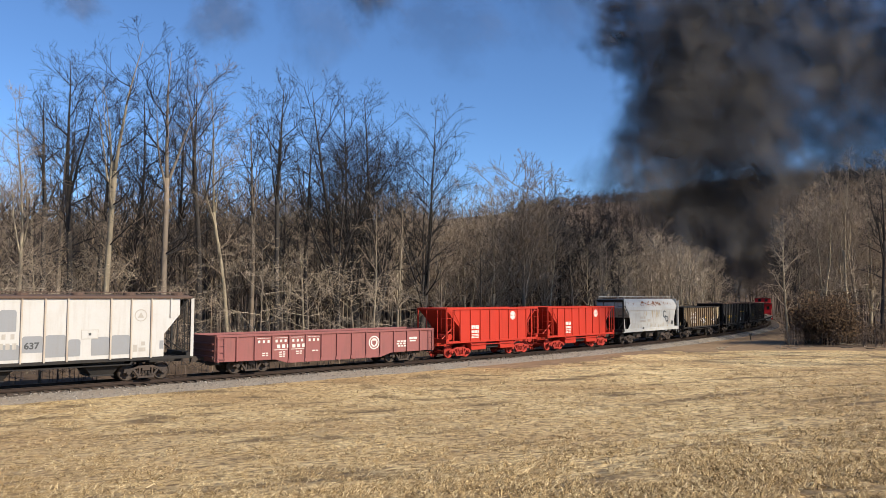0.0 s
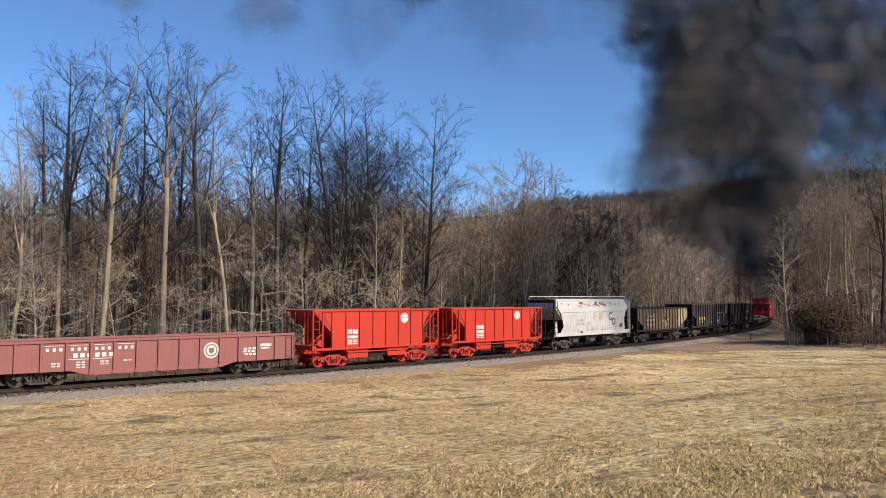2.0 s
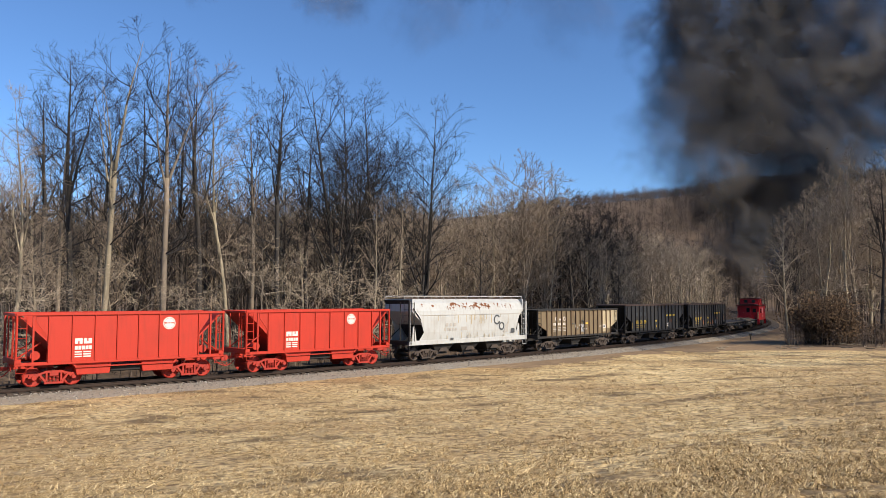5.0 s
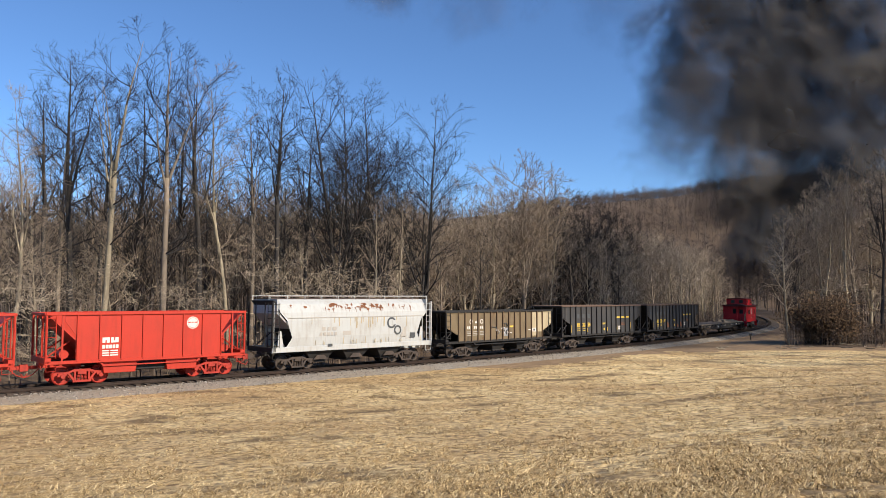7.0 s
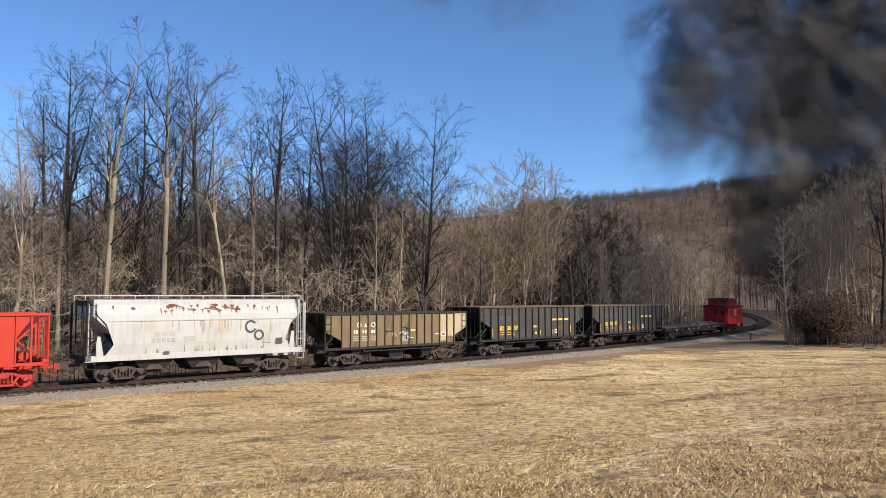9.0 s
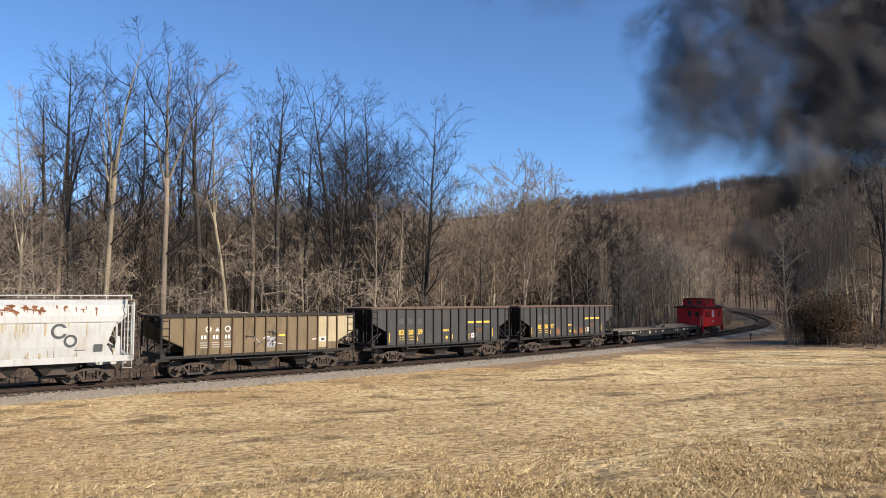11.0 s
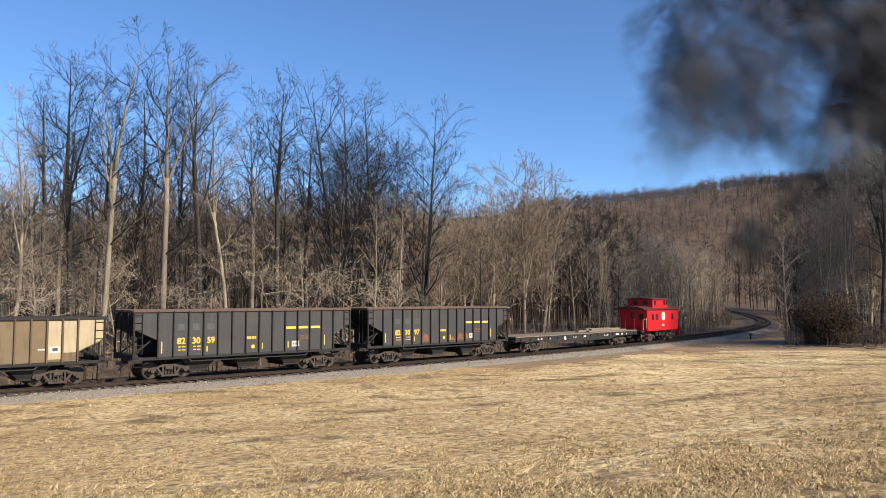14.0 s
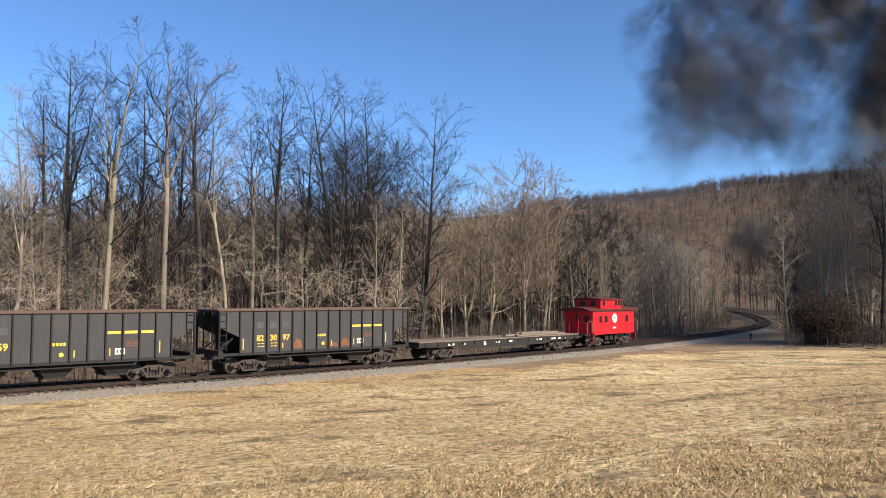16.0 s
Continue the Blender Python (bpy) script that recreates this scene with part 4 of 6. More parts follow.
# flat car ---------------------------------------------------------------------
def flat_car(s_a, s_b):
    car, L = new_car("flat_car", s_a, s_b, "black flat car with worn wooden deck and white stencils", 2.6)
    h = L / 2
    prof = [(-h, 1.18), (-h, 0.88), (-h + 3.6, 0.80), (-h + 4.6, 0.62), (h - 4.6, 0.62), (h - 3.6, 0.80), (h, 0.88), (h, 1.18)]
    for y in (-1.36, 1.36):
        part("side_sill", Shape().prism(prof, y - 0.05, y + 0.05), M_BLACK, car, bevel=0.012)
        for x in np.linspace(-h + 0.6, h - 0.6, 15):
            part("stake_pocket", Shape().box(x - 0.08, y + (-0.13 if y < 0 else 0.05), 0.95, x + 0.08, y + (-0.05 if y < 0 else 0.13), 1.12), M_BLACK, car, bevel=0.01)
    for x in (-h + 0.1, h - 0.1):
        part("end_sill", Shape().box(x - 0.1, -1.38, 0.82, x + 0.1, 1.38, 1.18), M_BLACK, car, bevel=0.012)
    centre_sill(car, L, 1.15, M_BLACK)
    n = 62
    for k in range(n):
        x = -h + 0.02 + (L - 0.04) * k / n
        ob = part("deck_plank", Shape().box(x, -1.42, 1.19, x + (L - 0.04) / n - 0.012, 1.42, 1.255), M_PLANK, car)
        ob.location.z = 0.008 * math.sin(k * 12.9)
    for k, (x0, x1, yy, zz) in enumerate(((h - 7.5, h - 1.4, -0.9, 1.27), (h - 8.2, h - 2.0, -0.3, 1.27), (h - 7.0, h - 1.0, 0.4, 1.27), (h - 6.6, h - 1.9, -0.6, 1.39), (h - 6.4, h - 2.4, 0.1, 1.39))):
        part("timber", Shape().box(x0, yy - 0.16, zz, x1, yy + 0.16, zz + 0.12), M_PLANK, car, "pale loose timber on the deck", bevel=0.01)
    for sg in (-1, 1):
        coupler(car, sg * h, M_TRUCK, sg)
        truck(car, sg * (h - 2.6))
    y = -1.42
    disc_mark(car, "emblem", M_LETTER, -2.55, 0.95, 0.16, y, "white round emblem")
    for x, w in ((-1.35, 0.4), (-0.05, 0.55), (3.4, 0.3), (3.75, 0.3), (5.3, 0.55), (6.2, 0.3), (-6.3, 0.6), (-4.9, 0.3), (7.1, 0.25)):
        bars(car, M_LETTER, x, 0.92, y, (w,), 0.1, 0.13, "white stencil bar")
    ch = Shape().tube([(h + 0.05, -1.2, 1.2), (h + 0.05, -1.2, 1.7)], 0.03, 6)
    part("brake_mast", ch, M_BLACK, car)
    return car


# caboose ------------------------------------------------------------------------
def caboose(s_a, s_b):
    car, L = new_car("caboose", s_a, s_b, "bright red caboose with cupola, cream grab irons and round emblem", 2.0)
    h, P, Y, z0, z1 = L / 2, 0.85, 1.42, 1.05, 3.12
    b = h - P
    for y in (-Y, Y):
        r = 0.28
        prof = [(-b, z1), (-b, z0 + r), (-b + r * 0.3, z0 + r * 0.3), (-b + r, z0), (b - r, z0), (b - r * 0.3, z0 + r * 0.3), (b, z0 + r), (b, z1)]
        part("body_side", Shape().prism(prof, y - 0.03, y + 0.03), M_RED_DEEP, car)
    for x in (-b, b):
        part("end_wall", Shape().box(x - 0.03, -Y, z0, x + 0.03, Y, z1 + 0.15), M_RED_DEEP, car)
        sg = -1 if x < 0 else 1
        part("end_door", Shape().box(x + sg * 0.03, -0.36, z0 + 0.05, x + sg * 0.06, 0.36, z0 + 1.95), M_RED_DEEP, car, bevel=0.01)
        part("door_pane", Shape().box(x + sg * 0.06, -0.22, z0 + 1.1, x + sg * 0.065, 0.22, z0 + 1.75), M_GLASS, car)
        part("end_pane", Shape().box(x + sg * 0.03, -1.05, z0 + 1.1, x + sg * 0.04, -0.6, z0 + 1.65), M_GLASS, car)
        rail = Shape()
        xe = sg * (h - 0.08)
        for y in (-1.3, -0.45, 0.45, 1.3):
            rail.tube([(xe, y, 1.15), (xe, y, 2.1)], 0.022, 6)
        for z in (1.6, 2.1):
            rail.tube([(xe, -1.3, z), (xe, -0.45, z)], 0.02, 6)
            rail.tube([(xe, 0.45, z), (xe, 1.3, z)], 0.02, 6)
        part("end_railing", rail, M_RED_DEEP, car)
        for y in (-1.36, 1.36):
            gi = Shape().tube([(sg * (b + 0.06), y, 1.25), (sg * (b + 0.06), y, 2.3)], 0.026, 6)
            gi.tube([(sg * (h - 0.1), y, 1.2), (sg * (h - 0.1), y, 2.15), (sg * (h - 0.5), y, 2.2)], 0.026, 6)
            part("grab_iron", gi, M_TAN_PALE, car, "cream grab iron")
            for k, z in enumerate((0.45, 0.75)):
                part("step", Shape().box(sg * (b + 0.12), y - 0.16, z, sg * (h - 0.12), y + 0.16, z + 0.04), M_BLACK, car)
            part("step_side", Shape().box(sg * (b + 0.08), y - 0.16, 0.42, sg * (b + 0.12), y + 0.16, 1.1), M_RED_DEEP, car)
        part("roof_post", Shape().tube([(sg * (h - 0.08), -0.45, 1.1), (sg * (h - 0.08), -0.45, 3.2)], 0.03, 6), M_RED_DEEP, car)
        coupler(car, sg * h, M_TRUCK, sg)
        truck(car, sg * (h - 2.0), wb=1.6)
    part("platform", Shape().box(-h, -1.2, 0.98, h, 1.2, 1.1), M_BLACK, car, bevel=0.015)
    arch = [(-1.56, z1 - 0.03), (-1.56, z1 + 0.05), (-0.9, z1 + 0.24), (0, z1 + 0.31), (0.9, z1 + 0.24), (1.56, z1 + 0.05), (1.56, z1 - 0.03)]
    part("roof", Shape().prism(arch, -h, h, "x"), M_ROOF_RED, car, "dark red curved roof")
    part("eave_band", Shape().box(-b, -Y - 0.045, z1 - 0.14, b, -Y - 0.03, z1 - 0.04), M_ROOF_RED, car)
    # cupola
    c0, c1, cz = -2.05, 1.45, z1 + 0.95
    cu = Shape().box(c0, -1.3, z1, c1, 1.3, cz)
    cup = part("cupola", cu, M_RED_DEEP, car, bevel=0.02)
    part("cupola_roof", Shape().prism([(-1.45, cz - 0.02), (-1.45, cz + 0.05), (0, cz + 0.18), (1.45, cz + 0.05), (1.45, cz - 0.02)], c0 - 0.15, c1 + 0.15, "x"), M_ROOF_RED, cup)
    for x in (c0 + 0.35, c1 - 1.05, c1 - 0.5):
        part("window_pane", Shape().box(x, -1.312, z1 + 0.4, x + 0.4, -1.302, cz - 0.12), M_GLASS, cup)
    for sg, x in ((-1, c0), (1, c1)):
        for y in (-0.8, 0.25):
            part("window_pane", Shape().box(min(x, x + sg * 0.012), y, z1 + 0.4, max(x, x + sg * 0.012), y + 0.5, cz - 0.12), M_GLASS, cup)
    part("smoke_jack", Shape().tube([(b - 0.9, 0.5, z1), (b - 0.9, 0.5, z1 + 0.75)], 0.09, 10), M_ROOF_RED, car)
    for x in (-2.35, -1.45, 2.15):
        win = part("window", Shape().box(x - 0.3, -Y - 0.06, 2.0, x + 0.3, -Y - 0.03, 2.72), M_RED_DEEP, car, "small sash window", bevel=0.01)
        part("pane", Shape().box(x - 0.23, -Y - 0.068, 2.07, x + 0.23, -Y - 0.06, 2.65), M_GLASS, win)
    disc_mark(car, "emblem", M_LETTER, 0.05, 2.42, 0.42, -Y - 0.03, "white round emblem")
    bars(car, M_RED_DEEP, -0.18, 2.4, -Y - 0.036, (0.12, 0.1, 0.12), 0.05, 0.09, "red emblem mark")
    bars(car, M_LETTER, -0.25, 1.5, -Y - 0.03, (0.12, 0.12, 0.12), 0.06, 0.16, "white number bars")
    for x in (-1.0, -0.2, 0.6):
        part("underframe_box", Shape().box(x, -1.1, 0.5, x + 0.55, -0.4, 0.95), M_BLACK, car, bevel=0.02)
    return car


patched_covered_hopper(2.9, 16.28)
gondola(17.53, 33.0)
red_hopper(34.15, 44.15)
red_hopper(45.35, 55.35)
smooth_covered_hopper(56.9, 68.9)
tan_hopper(70.15, 82.05)
black_hopper(83.3, 96.3, ("82", "30", "59"), False)
black_hopper(97.5, 110.65, ("82", "30", "97"), True)
flat_car(111.5, 129.6)
caboose(130.9, 139.7)

# ---------------------------------------------------------------- trees
M_BARK = simple("grey_brown_bark", (0.28, 0.225, 0.17), (0.14, 0.11, 0.085), 5, 0.95, relief=0.5, dist=0.03, stretch=(2, 2, 0.4))
M_BARK_PALE = simple("pale_lichened_bark", (0.38, 0.32, 0.22), (0.15, 0.12, 0.085), 4, 0.95, relief=0.5, dist=0.03, stretch=(2, 2, 0.4))
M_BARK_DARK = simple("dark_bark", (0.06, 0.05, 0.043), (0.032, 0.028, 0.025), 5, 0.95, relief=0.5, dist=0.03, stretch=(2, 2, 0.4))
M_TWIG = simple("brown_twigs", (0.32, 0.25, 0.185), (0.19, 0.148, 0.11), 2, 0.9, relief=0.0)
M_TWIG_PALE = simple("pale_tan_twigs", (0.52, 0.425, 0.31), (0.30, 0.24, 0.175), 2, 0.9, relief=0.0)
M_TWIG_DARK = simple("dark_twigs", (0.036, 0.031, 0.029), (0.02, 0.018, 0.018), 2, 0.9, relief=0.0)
# tones lowered: smoke shade and haze over the hill put into the colour
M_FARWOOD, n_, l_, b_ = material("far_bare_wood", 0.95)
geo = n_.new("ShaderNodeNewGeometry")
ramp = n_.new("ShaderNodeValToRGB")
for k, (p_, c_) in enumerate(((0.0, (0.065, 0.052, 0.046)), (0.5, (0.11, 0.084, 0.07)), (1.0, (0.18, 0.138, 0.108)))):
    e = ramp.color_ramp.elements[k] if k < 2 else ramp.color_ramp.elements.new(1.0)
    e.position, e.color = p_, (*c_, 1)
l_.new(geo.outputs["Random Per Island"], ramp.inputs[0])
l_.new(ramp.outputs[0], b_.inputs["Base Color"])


def bent(rng, p, d, length, segs, wobble, lift):
    """A wavering line of points from p along d; lift bends it up (or down)."""
    pts, d = [Vector(p)], Vector(d).normalized()
    for _k in range(segs):
        d = (d + Vector((rng.gauss(0, wobble), rng.gauss(0, wobble), rng.gauss(0, wobble * 0.7) + lift))).normalized()
        pts.append(pts[-1] + d * (length / segs))
    return pts


def along(pts, f):
    k = min(int(f * (len(pts) - 1)), len(pts) - 2)
    w = f * (len(pts) - 1) - k
    return pts[k].lerp(pts[k + 1], w), (pts[k + 1] - pts[k]).normalized()


def sprout(rng, crown, pts, length, r, levels, least=0.009):
    """Side branches on a limb, level by level. levels: (count, length ratio, angle, sides, segments, lift)."""
    if not levels:
        return
    n, ratio, ang, sides, segs, lift = levels[0]
    for k in range(n):
        f = 0.22 + 0.78 * (k + rng.random()) / n
        p, d = along(pts, min(f, 0.99))
        side = d.orthogonal().normalized()
        side.rotate(Matrix.Rotation(rng.uniform(0, 2 * math.pi), 3, d))
        a = radians(ang * rng.uniform(0.7, 1.3))
        q = d * math.cos(a) + side * math.sin(a)
        ln = length * ratio * rng.uniform(0.65, 1.25) * (1.15 - 0.5 * f)
        rr = max(r * 0.55 * (1.2 - 0.6 * f), least)
        line = bent(rng, p, q, ln, segs, 0.16, lift)
        if segs == 1:
            crown.cone(line[0], line[1], rr * 1.1)
        else:
            crown.tube(line, [rr * (1 - 0.75 * j / segs) for j in range(segs + 1)], sides, caps=False)
        sprout(rng, crown, line, ln, rr, levels[1:], least)


def grow(seed, H, R, start, n_limbs, limb_len, ang, lift, levels, forks=0, fork_at=0.3, lean=0.02, least=0.009, spread=(0.15, 0.5), side_limbs=0, leader=False):
    """Trunk (with its main stems) and crown meshes of one bare tree."""
    rng = random.Random(seed)
    trunk, crown = Shape(), Shape()
    stems = []
    if forks:
        base = bent(rng, (0, 0, -0.3), (rng.gauss(0, 0.04), rng.gauss(0, 0.04), 1), H * fork_at + 0.3, 6, 0.03, 0.02)
        trunk.tube(base, [R * 1.35, R, R * 0.95, R * 0.9, R * 0.85, R * 0.82, R * 0.8], 8)
        turn = rng.uniform(0, 6.28)
        for k in range(forks):
            a = turn + 2 * math.pi * (k + rng.random() * 0.6) / forks
            sp = rng.uniform(*spread)
            ln = H * (1 - fork_at) * rng.uniform(0.72, 0.95)
            down = rng.uniform(0, 0.3) * H * (1 - fork_at)
            if leader and k == 0:
                sp, ln, down = 0.06, H * (1 - fork_at), 0.0
            foot, _d = along(base, max(0.2, 1 - down / (H * fork_at)))
            line = bent(rng, foot, (math.cos(a) * sp, math.sin(a) * sp, 1), ln, 8, 0.03 if leader and k == 0 else 0.055, 0.04)
            rr = R * rng.uniform(0.42, 0.58) * (1.35 if leader and k == 0 else 1.0)
            trunk.tube(line, [rr * (1 - 0.9 * j / 8) for j in range(9)], 6)
            stems.append((line, ln, rr, 0.14))
        for k in range(side_limbs):
            p, d = along(base, rng.uniform(0.55, 0.97))
            a = rng.uniform(0, 6.28)
            ln = limb_len * rng.uniform(0.9, 1.5)
            line = bent(rng, p, (math.cos(a), math.sin(a), rng.uniform(0.2, 0.7)), ln, 6, 0.16, 0.07)
            crown.tube(line, [R * 0.3 * (1 - 0.8 * j / 6) for j in range(7)], 5, caps=False)
            sprout(rng, crown, line, ln, R * 0.3, levels, least)
    else:
        line = bent(rng, (0, 0, -0.3), (rng.gauss(0, lean), rng.gauss(0, lean), 1), H, 10, 0.03, 0.03)
        trunk.tube(line, [R * 1.4] + [R * (1 - 0.93 * (j / 10) ** 1.15) for j in range(1, 11)], 8)
        stems.append((line, H, R, start))
    per = max(1, n_limbs // len(stems))
    for line, ln, rr, st in stems:
        for k in range(per):
            f = st + (0.985 - st) * (k + rng.random()) / per
            p, d = along(line, f)
            az = k * 2.4 + rng.uniform(-0.6, 0.6)
            a = radians(ang * rng.uniform(0.75, 1.25))
            q = Vector((math.cos(az) * math.sin(a), math.sin(az) * math.sin(a), math.cos(a)))
            u = (f - st) / (1 - st)
            L = limb_len * (0.35 + 0.9 * math.sin(math.pi * (0.15 + 0.75 * u))) * rng.uniform(0.6, 1.15)
            r0 = max(rr * (1 - 0.85 * f) * 0.62, least * 2.2)
            seg = 5
            ln2 = bent(rng, p, q, L, seg, 0.12, lift)
            crown.tube(ln2, [r0 * (1 - 0.85 * j / seg) for j in range(seg + 1)], 5 if r0 > 0.03 else 4, caps=False)
            sprout(rng, crown, ln2, L, r0, levels, least)
    return trunk, crown


def tree_kind(name, label, bark, twig, **how):
    """One tree, built once; the rest of its kind are copies."""
    trunk, crown = grow(**how)
    top = float(np.percentile([v[2] for v in crown.v], 99))
    ob = new(name)
    ob.empty_display_size = 0.3
    tagged(ob, label, "tree", group="trees of the wood")
    t = part("trunk", trunk.mesh("trunk"), None, ob)
    t.data.materials.append(bark)
    t.data.shade_smooth()
    c = part("crown", crown.mesh("crown"), None, ob)
    c.data.materials.append(twig)
    return ob, top


TALL = [(5, 0.62, 42, 4, 3, 0.06), (4, 0.62, 36, 3, 2, 0.04), (3, 0.75, 30, 3, 1, 0.0)]
BROAD = [(5, 0.6, 38, 4, 3, 0.05), (4, 0.62, 34, 3, 2, 0.03), (3, 0.75, 30, 3, 1, 0.0)]
FILL = [(5, 0.55, 40, 3, 2, 0.05), (4, 0.6, 40, 3, 1, 0.0), (2, 0.7, 35, 3, 1, 0.0)]
LOW = [(6, 0.55, 42, 3, 2, -0.02), (5, 0.6, 38, 3, 1, 0.0), (1, 0.7, 35, 3, 1, 0.0)]
KINDS = {"tall": [], "pale_tall": [], "broad": [], "clump": [], "fill": [], "low": []}
for sd, fk in ((11, 3), (12, 4), (13, 3), (14, 4)):
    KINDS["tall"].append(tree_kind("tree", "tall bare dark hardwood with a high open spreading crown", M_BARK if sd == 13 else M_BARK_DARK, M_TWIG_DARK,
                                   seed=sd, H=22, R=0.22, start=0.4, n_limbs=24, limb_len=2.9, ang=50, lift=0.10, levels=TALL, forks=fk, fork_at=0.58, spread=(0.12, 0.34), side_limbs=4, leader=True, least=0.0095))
KINDS["pale_tall"].append(tree_kind("tree", "tall bare hardwood with pale lichened trunk and high crown", M_BARK_PALE, M_TWIG_DARK,
                                    seed=21, H=23, R=0.2, start=0.5, n_limbs=28, limb_len=3.0, ang=48, lift=0.10, levels=TALL, forks=4, fork_at=0.58, spread=(0.12, 0.32), side_limbs=4, leader=True, least=0.0095))
KINDS["pale_tall"].append(tree_kind("tree", "bare hardwood with pale lichened trunk and sparse crown", M_BARK_PALE, M_TWIG,
                                    seed=22, H=20, R=0.145, start=0.4, n_limbs=21, limb_len=2.8, ang=48, lift=0.1, levels=TALL, forks=3, fork_at=0.5, spread=(0.12, 0.34), side_limbs=4, leader=True, least=0.0095))
for sd in (31, 32, 33):
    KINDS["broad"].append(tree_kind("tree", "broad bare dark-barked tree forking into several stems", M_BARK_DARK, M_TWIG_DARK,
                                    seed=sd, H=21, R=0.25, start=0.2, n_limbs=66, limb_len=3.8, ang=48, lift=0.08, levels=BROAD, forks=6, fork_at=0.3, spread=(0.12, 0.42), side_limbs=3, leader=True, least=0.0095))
for sd, bark, twig in ((36, M_BARK, M_TWIG), (37, M_BARK_PALE, M_TWIG), (38, M_BARK_DARK, M_TWIG_DARK)):
    KINDS["clump"].append(tree_kind("tree", "bare round-crowned tree thick with fine twigs", bark, twig,
                                    seed=sd, H=16, R=0.2, start=0.2, n_limbs=64, limb_len=2.8, ang=48, lift=0.08, levels=BROAD, forks=5, fork_at=0.28, spread=(0.12, 0.42), side_limbs=5, leader=True, least=0.0155))
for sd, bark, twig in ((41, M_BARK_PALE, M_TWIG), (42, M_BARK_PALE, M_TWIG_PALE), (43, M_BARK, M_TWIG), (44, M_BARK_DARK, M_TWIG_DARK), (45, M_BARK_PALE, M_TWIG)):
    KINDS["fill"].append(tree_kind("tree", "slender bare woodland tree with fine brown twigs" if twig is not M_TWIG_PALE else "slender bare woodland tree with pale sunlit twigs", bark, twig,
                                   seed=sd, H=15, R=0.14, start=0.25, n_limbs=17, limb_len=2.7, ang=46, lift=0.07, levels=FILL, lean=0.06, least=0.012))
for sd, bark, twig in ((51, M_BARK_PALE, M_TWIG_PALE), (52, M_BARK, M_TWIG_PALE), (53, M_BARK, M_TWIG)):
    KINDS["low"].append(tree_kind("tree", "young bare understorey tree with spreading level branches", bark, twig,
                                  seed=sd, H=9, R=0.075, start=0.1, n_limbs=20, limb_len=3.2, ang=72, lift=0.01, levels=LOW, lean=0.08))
for k in KINDS:
    for ob, _top in KINDS[k]:
        ob.matrix_basis = pose(-150 - 6 * len(k), -60 - 5 * KINDS[k].index((ob, _top)), 0)
_first = set()
TREE_AT = []


def plant(kind, index, x, y, height, turn):
    """A tree of that kind with its foot on the ground and that height."""
    ob, top = KINDS[kind][index % len(KINDS[kind])]
    z = float(ground_height(x, y))
    sc = height / top
    m = pose(x, y, z, 0, 0, turn) @ Matrix.Diagonal((sc, sc, sc, 1))
    TREE_AT.append((x, y))
    if (kind, index % len(KINDS[kind])) not in _first:
        _first.add((kind, index % len(KINDS[kind])))
        ob.matrix_basis = m
        return ob
    k = sc / ob.scale[0]
    return copy_thing(ob, pose(x, y, z, 0, 0, turn) @ Matrix.Diagonal((k, k, k, 1)))


# tallest trees along the wood's edge: bearing, rise of the top, distance ahead, kind, variant
TALLEST = ((-0.452, 0.378, 52, "pale_tall", 0), (-0.492, 0.325, 57, "tall", 1), (-0.532, 0.285, 52, "tall", 0), (-0.372, 0.338, 56, "tall", 2),
           (-0.322, 0.322, 61, "tall", 3), (-0.284, 0.306, 63, "pale_tall", 1), (-0.220, 0.296, 63, "tall", 0), (-0.575, 0.27, 50, "pale_tall", 1),
           (-0.408, 0.275, 66, "broad", 1), (-0.138, 0.272, 66, "broad", 0), (-0.085, 0.262, 69, "broad", 1), (-0.030, 0.242, 70, "broad", 2))
TALLEST_TOO = ((-0.255, 0.24, 67, "tall", 2), (-0.182, 0.225, 69, "tall", 1), (-0.112, 0.262, 72, "broad", 2), (-0.345, 0.25, 66, "tall", 0), (-0.46, 0.25, 60, "tall", 3), (-0.51, 0.24, 62, "tall", 2))
for k, (b, e, y, kind, var) in enumerate(TALLEST + TALLEST_TOO):
    gz = float(ground_height(b * y, y))
    plant(kind, var, b * y, y, 4.19 + (e + (0.02 if kind == "broad" else 0.010)) * y - gz, 47 * k + 20)
for k, (b, e, y, kind, var) in enumerate(((0.03, 0.158, 84, "clump", 1), (0.062, 0.17, 86, "clump", 1), (0.108, 0.184, 88, "clump", 0), (0.088, 0.172, 92, "clump", 1), (0.132, 0.165, 90, "clump", 0), (0.158, 0.145, 94, "clump", 2),
                                          (0.192, 0.125, 102, "clump", 2), (0.225, 0.12, 106, "clump", 2), (0.25, 0.105, 112, "clump", 1), (0.29, 0.10, 116, "clump", 1), (0.0, 0.15, 82, "clump", 1),
                                          (0.457, 0.112, 74, "fill", 1), (0.505, 0.175, 84, "pale_tall", 1), (0.543, 0.198, 80, "pale_tall", 1), (0.58, 0.185, 77, "tall", 1), (0.61, 0.20, 84, "pale_tall", 1),
                                          (0.49, 0.15, 90, "clump", 1), (0.525, 0.165, 92, "clump", 1), (0.565, 0.18, 90, "clump", 1), (0.60, 0.185, 95, "clump", 1))):
    gz = float(ground_height(b * y, y))
    plant(kind, var, b * y, y, 4.19 + e * y - gz, 61 * k + 35)

